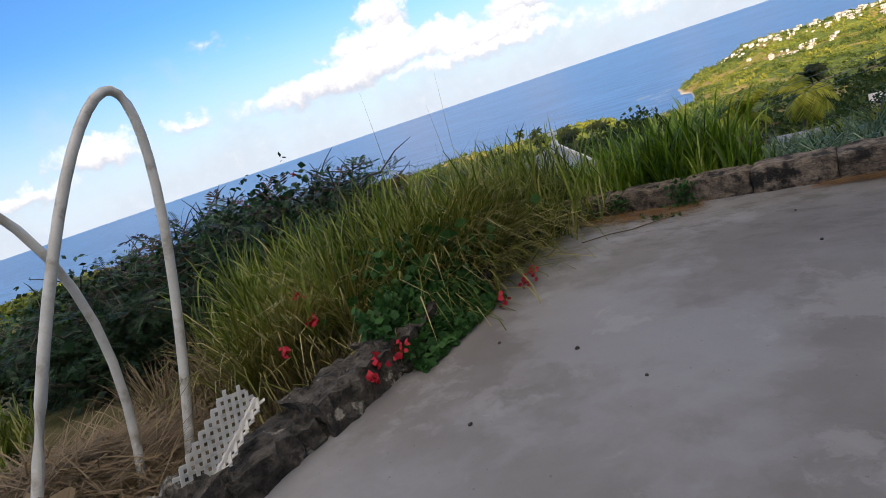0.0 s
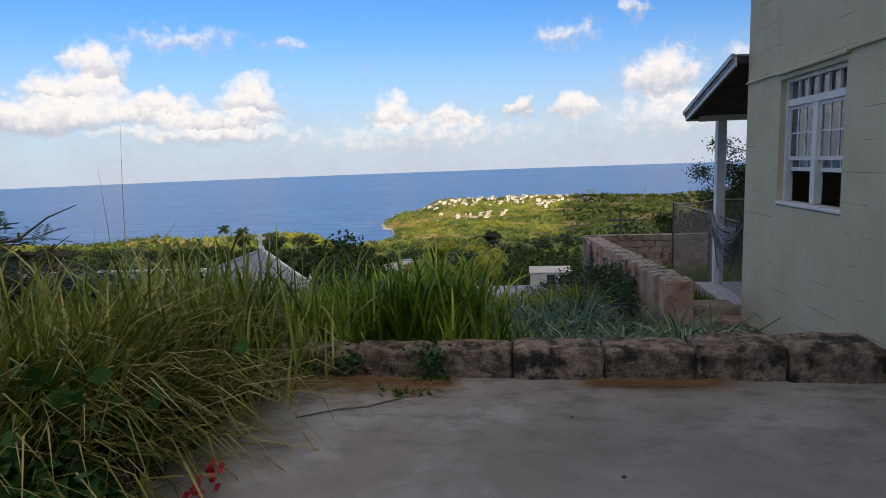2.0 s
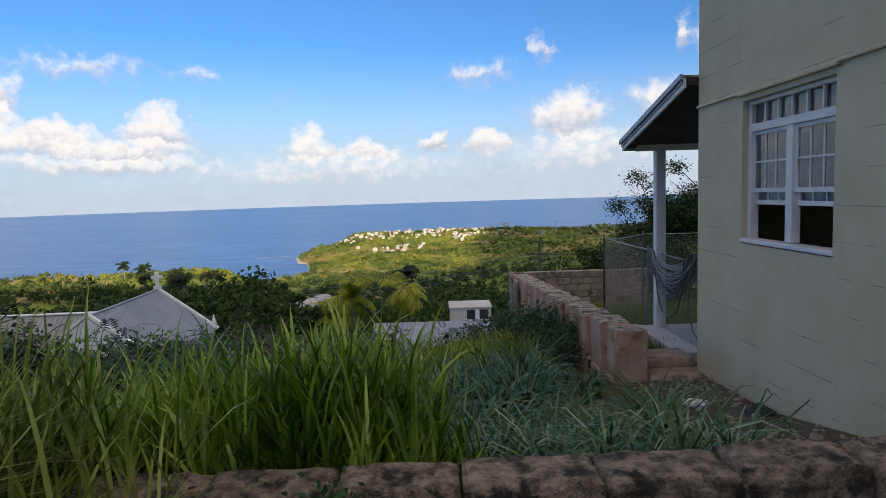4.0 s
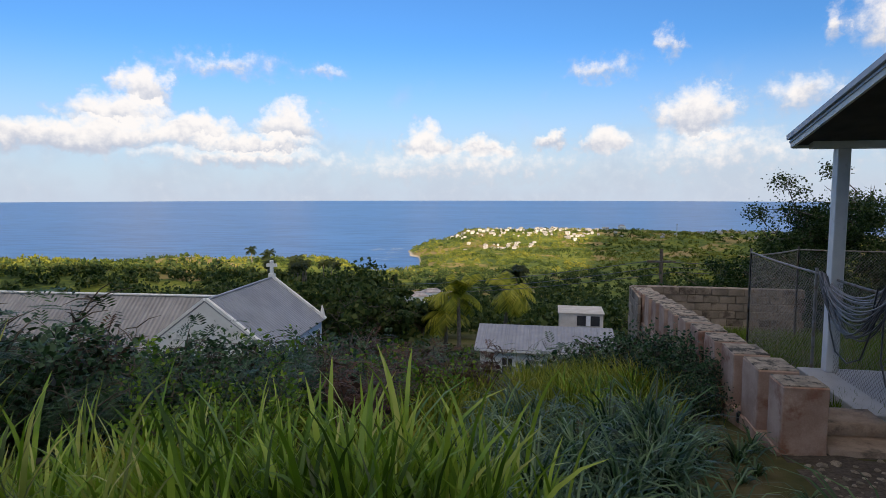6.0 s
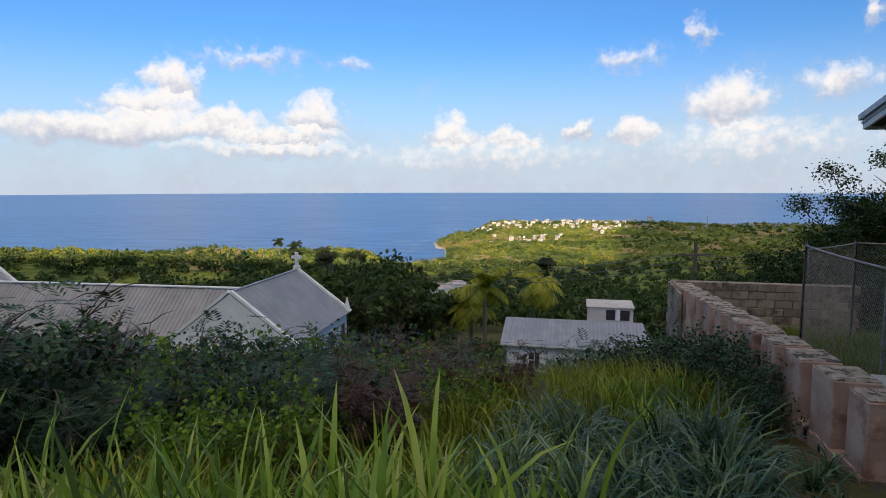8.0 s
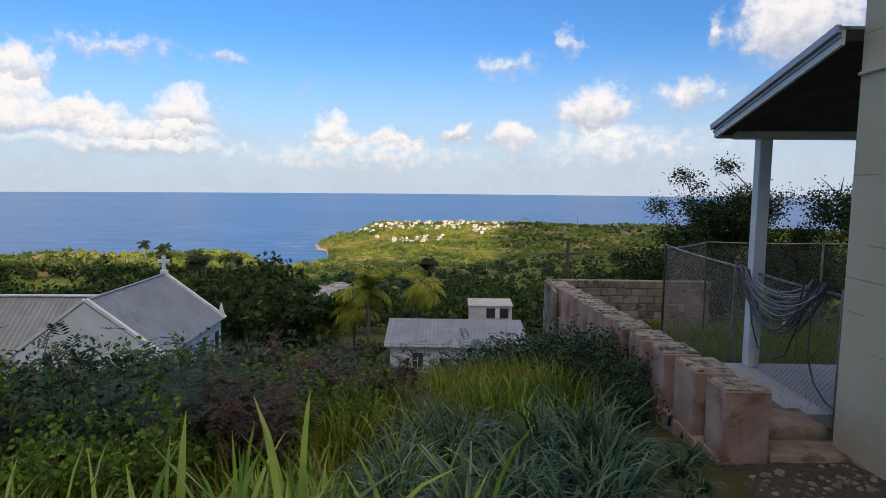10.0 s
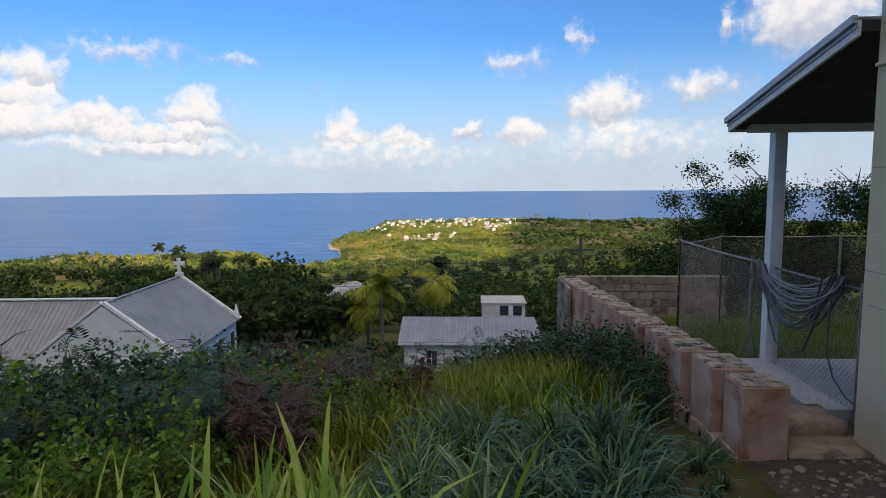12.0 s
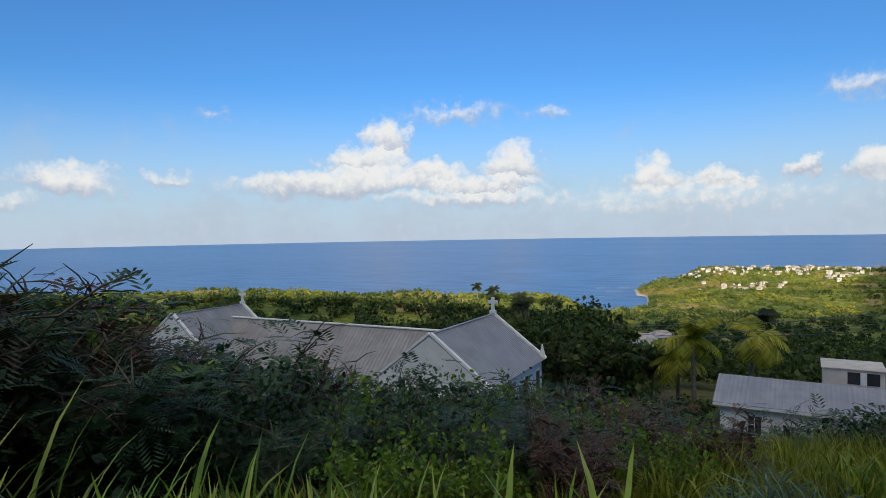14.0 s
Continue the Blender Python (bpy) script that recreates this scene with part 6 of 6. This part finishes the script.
def make_small_things():
    r = random.Random(12)
    # white pipe hoops of an old tunnel frame, standing on the lower ground beyond the side kerb
    for half, shift, lean, thick, label in ((0.55, 1.40, 0.0, 0.036, "tall arched hoop of white plastic pipe"), (2.3, -0.67, 0.0, 0.032, "wide arched hoop of white plastic pipe")):
        hoop = thing("pipe_hoop", (-4.6 - 0.05 * half, shift, -0.5), label, "pipe hoop", "pipe hoops")
        s = np.linspace(0, math.pi, 30)
        up = 3.05 * np.sin(s)
        pts = np.stack([0.0 * s, -half * np.cos(s) + 0.42 * up, up - 0.12], -1)
        v, f = tube(pts, [thick] * len(pts), 10)
        part("pipe", mesh_from("pipe", v, f, M_PIPE, True), M_PIPE, hoop)
    # broken lattice panel propped on the side kerb
    lat = thing("lattice_panel", (-3.3, 1.5, 0.12), "broken strip of white plastic garden lattice", "lattice")
    pitch = 0.062
    bm = bmesh.new()
    for i in range(9):
        for j in range(3):
            if i == 8 and j == 2 or i == 0 and j == 0:
                continue
            for sg in (1, -1):
                m = Matrix.Translation((0.004 * sg, (i + 0.5) * pitch, (j + 0.5) * pitch)) @ Matrix.Rotation(radians(45 * sg), 4, "X")
                bmesh.ops.create_cube(bm, size=1.0, matrix=m @ Matrix.Diagonal((0.006, pitch * 1.5, 0.022, 1)))
    part("lattice", bm, M_LATTICE, lat)
    bm = bmesh.new()
    for i in range(9):
        for j in range(1):
            for sg in (1, -1):
                m = Matrix.Translation(((j + 0.5) * pitch, (i + 0.5) * pitch, -0.03 + 0.004 * sg)) @ Matrix.Rotation(radians(45 * sg), 4, "Z")
                bmesh.ops.create_cube(bm, size=1.0, matrix=m @ Matrix.Diagonal((0.022, pitch * 1.5, 0.006, 1)))
    part("lattice_return", bm, M_LATTICE, lat, "folded second face of the lattice")
    part("edge_rail", box(-0.012, -0.01, -0.03, 0.012, 9 * pitch, -0.004, 0.003), M_LATTICE, lat)
    lat.matrix_basis = pose(-3.3, 1.5, 0.13, 30, 0, 0)
    # torn cardboard scrap beside the hoop foot
    bm = box(-0.16, -0.22, 0.0, 0.16, 0.22, 0.05)
    bmesh.ops.subdivide_edges(bm, edges=bm.edges, cuts=5, use_grid_fill=True)
    scrap = single("carton_scrap", rough_up(bm, 0.09, 5.0, 2.0), M_STRAW, "torn tan carton scrap on the dry grass", "scrap")
    scrap.matrix_basis = pose(-4.5, 1.15, -0.02, 55, 10, 20)
    # creeping vine over the kerb, with red flowers
    k = 2200
    cx = np.clip(nrg.normal(0, 1, (k, 2)), -1.7, 1.7)
    px, py = -3.1 + 0.14 * cx[:, 0], 3.5 + 0.33 * cx[:, 1]
    pz = 0.06 + 0.34 * np.exp(-((px + 3.35) / 0.3) ** 2) * nrg.uniform(0.5, 1.25, k)
    far = px > -2.98
    pz = np.where(far, 0.015 + 0.10 * nrg.random(k) * np.clip((-2.75 - px) * 5, 0.1, 1), pz)
    v, f = cards(np.stack([px, py, pz], -1), nrg.uniform(0.04, 0.085, k), 1.15, 0.9)
    single("ground_vine", mesh_from("ground_vine", v, f, M_VINE), M_VINE, "green creeping vine over the stone kerb", "vine", kind="stuff")
    k = 700
    px, py = nrg.normal(-3.7, 0.28, k), nrg.normal(4.2, 0.4, k)
    v, f = cards(np.stack([px, py, 0.15 + 0.5 * nrg.random(k)], -1), nrg.uniform(0.05, 0.11, k), 1.15, 0.9)
    single("climbing_vine", mesh_from("climbing_vine", v, f, M_VINE), M_VINE, "green vine climbing in the tall grass", "vine", kind="stuff")
    for x, y, z in [(-3.02, 2.62, .14), (-3.05, 2.72, .2), (-2.98, 2.88, .2), (-2.74, 4.25, .06), (-2.72, 4.35, .1), (-2.78, 3.9, .05), (-4.0, 3.1, .35), (-4.3, 3.3, .5), (-3.9, 2.7, .3), (-10.2, 7.6, 0.9), (-10.3, 7.5, 1.0), (-9.4, 8.2, 1.2)]:
        at = np.array([x, y, z]) + nrg.normal(0, 0.025, (14, 3))
        v, f = cards(at, nrg.uniform(0.03, 0.055, 14), 1.2)
        single("red_flower", mesh_from("red_flower", v, f, M_RED), M_RED, "small cluster of crimson flowers among leaves", "flower", "red flowers", "stuff")
    # weeds on the kerb
    for x, y, z, n, spread in ((-1.86, 5.93, 0.16, 120, 0.07), (-1.84, 5.9, 0.02, 60, 0.09), (-2.5, 5.92, .14, 60, .06), (-2.75, 5.92, .08, 70, .08), (-2.0, 5.62, .015, 40, .12), (1.45, 5.98, .03, 50, .1), (1.75, 6.02, .03, 40, .1)):
        at = np.array([x, y, z]) + nrg.normal(0, 1, (n, 3)) * (spread, 0.03, spread * (0.9 if z > .05 else .15))
        at[:, 2] = np.maximum(at[:, 2], 0.012)
        v, f = cards(at, nrg.uniform(0.02, 0.045, n), 1.3, 0.5)
        single("kerb_weed", mesh_from("kerb_weed", v, f, M_VINE), M_VINE, "small green weed rooted in a kerb joint", "weed", "weeds on the kerb", "stuff")
    # rubble at the wall foot
    pile = thing("rubble", (0, 0, 0), "loose limestone rubble and dirt at the wall foot", "rubble", kind="stuff")
    shapes = [finish(stone_bm(1.0, i * 2.7), "stone", M_RUBBLE) for i in range(5)]
    for i in range(300):
        x, y = r.uniform(1.05, 2.2), r.uniform(8.3, 11.35)
        st = new("stone", shapes[i % 5])
        st.parent = pile
        k = r.uniform(0.01, 0.036) * (1.0 if i % 9 else 1.7)
        st.matrix_basis = pose(x, y, float(ground(x, y)) + k * 0.4, r.uniform(-20, 20), r.uniform(-20, 20), r.uniform(0, 360)) @ Matrix.Diagonal((k, k, k, 1))
    bm = bmesh.new()
    bmesh.ops.create_grid(bm, x_segments=26, y_segments=60, size=0.5)
    for v in bm.verts:
        x, y = 1.62 + v.co.x * 1.25, 9.6 + v.co.y * 3.8
        v.co = Vector((x, y, float(ground(x, y)) + 0.012 + 0.03 * noise.noise(Vector((x * 4, y * 4, 0))) - 0.10 * max(0, abs(v.co.x) - 0.4) * 10 * 0.1))
    single("dirt", bm, M_DIRT, "bare stony dirt beside the house wall", "ground", kind="structure", smooth=True)
    rock = single("white_rock", stone_bm(0.13, 5.5, 0.45), M_ROCK, "flat pale limestone rock on the rubble", "rock")
    rock.matrix_basis = pose(1.58, 10.2, float(ground(1.58, 10.2)) + 0.03)
    bm = stone_bm(0.17, 9.5, 0.5)
    bag = single("plastic_sack", rough_up(bm, 0.03, 12.0), M_BAG, "crumpled black plastic sack on the rubble", "sack", smooth=True)
    bag.matrix_basis = pose(2.06, 9.72, float(ground(2.06, 9.72)) + 0.01) @ Matrix.Diagonal((0.8, 1.1, 1.05, 1))
    # a rosette of long pale leaves among the shrubs
    for x, y, z, k in ((-8.2, 10.6, -0.35, 1.0), (-11.5, 12.5, -1.0, .9), (-10.6, 13.6, -1.3, .8)):
        n = 16
        head = np.linspace(0, 6.28, n, endpoint=False) + 0.2
        v, f = blades(np.tile(np.array([[x, y, z]]), (n, 1)), np.full(n, 0.55 * k), np.full(n, 0.85), np.full(n, 0.06), head, droop=0.45)
        plantlet = thing("broadleaf_shrub", (0, 0, 0), "shrub top with a rosette of long drooping leaves", "shrub", "rosette shrubs")
        part("leaves", mesh_from("leaves", v, f, M_BROAD, True), M_BROAD, plantlet)
        v, f = tube([(x, y, float(ground(x, y)) - .1), (x + .05, y, (z + float(ground(x, y))) / 2), (x, y, z + 0.02)], [0.04, 0.03, 0.02], 6)
        part("stem", mesh_from("stem", v, f, M_BARK, True), M_BARK, plantlet)
    # a thin fallen twig near the corner
    pts = [(-2.62, 5.2, 0.008), (-2.4, 5.33, 0.012), (-2.2, 5.4, 0.008), (-1.95, 5.6, 0.01), (-1.86, 5.72, 0.012)]
    v, f = tube(pts, [0.004, 0.005, 0.005, 0.006, 0.005], 5)
    single("fallen_twig", mesh_from("fallen_twig", v, f, M_BARK, True), M_BARK, "thin dry twig lying on the concrete slab", "twig")
    # specks on the slab
    for x, y in ((0.1, 4.2), (-0.7, 4.6), (0.6, 3.9), (-1.9, 3.2), (-2.2, 2.4), (-0.9, 5.3), (-1.4, 2.9), (-2.5, 3.3), (0.75, 4.9)):
        p = single("pebble", stone_bm(r.uniform(0.008, 0.018), x), M_DARKSTONE, "small dark pebble on the concrete slab", "pebble", "pebbles")
        p.location = (x, y, 0.006)


def make_surf():
    """Thin lines of foam off the point and along the bay."""
    r = random.Random(4)
    chunks = []
    for _ in range(46):
        if r.random() < 0.5:
            head, d = r.gauss(15.8, 1.0), r.uniform(560, 680)
        else:
            head, d = r.uniform(16.5, 28), r.uniform(440, 520)
        n = 7
        span, w = r.uniform(0.15, 0.7), r.uniform(0.3, 1.0)
        h = np.radians(head + np.linspace(-span, span, n))
        rr = d + 2.0 * np.sin(np.linspace(0, 5, n) + d)
        ww = w * np.sin(np.linspace(0.15, 3.0, n))
        a = np.stack([-(rr - ww) * np.sin(h), (rr - ww) * np.cos(h), np.full(n, SEA + 0.12)], -1)
        b = np.stack([-(rr + ww) * np.sin(h), (rr + ww) * np.cos(h), np.full(n, SEA + 0.12)], -1)
        v = np.stack([a, b], 1).reshape(-1, 3)
        chunks.append((v, np.array([(2 * i, 2 * i + 1, 2 * i + 3, 2 * i + 2) for i in range(n - 1)])))
    single("surf", mesh_from("surf", *join_grids(chunks), M_ROCK), M_ROCK, "white surf lines off the headland", "surf", kind="stuff")


make_surf()
make_chapel()
make_lower_house()
make_town()
make_wires()
make_small_things()
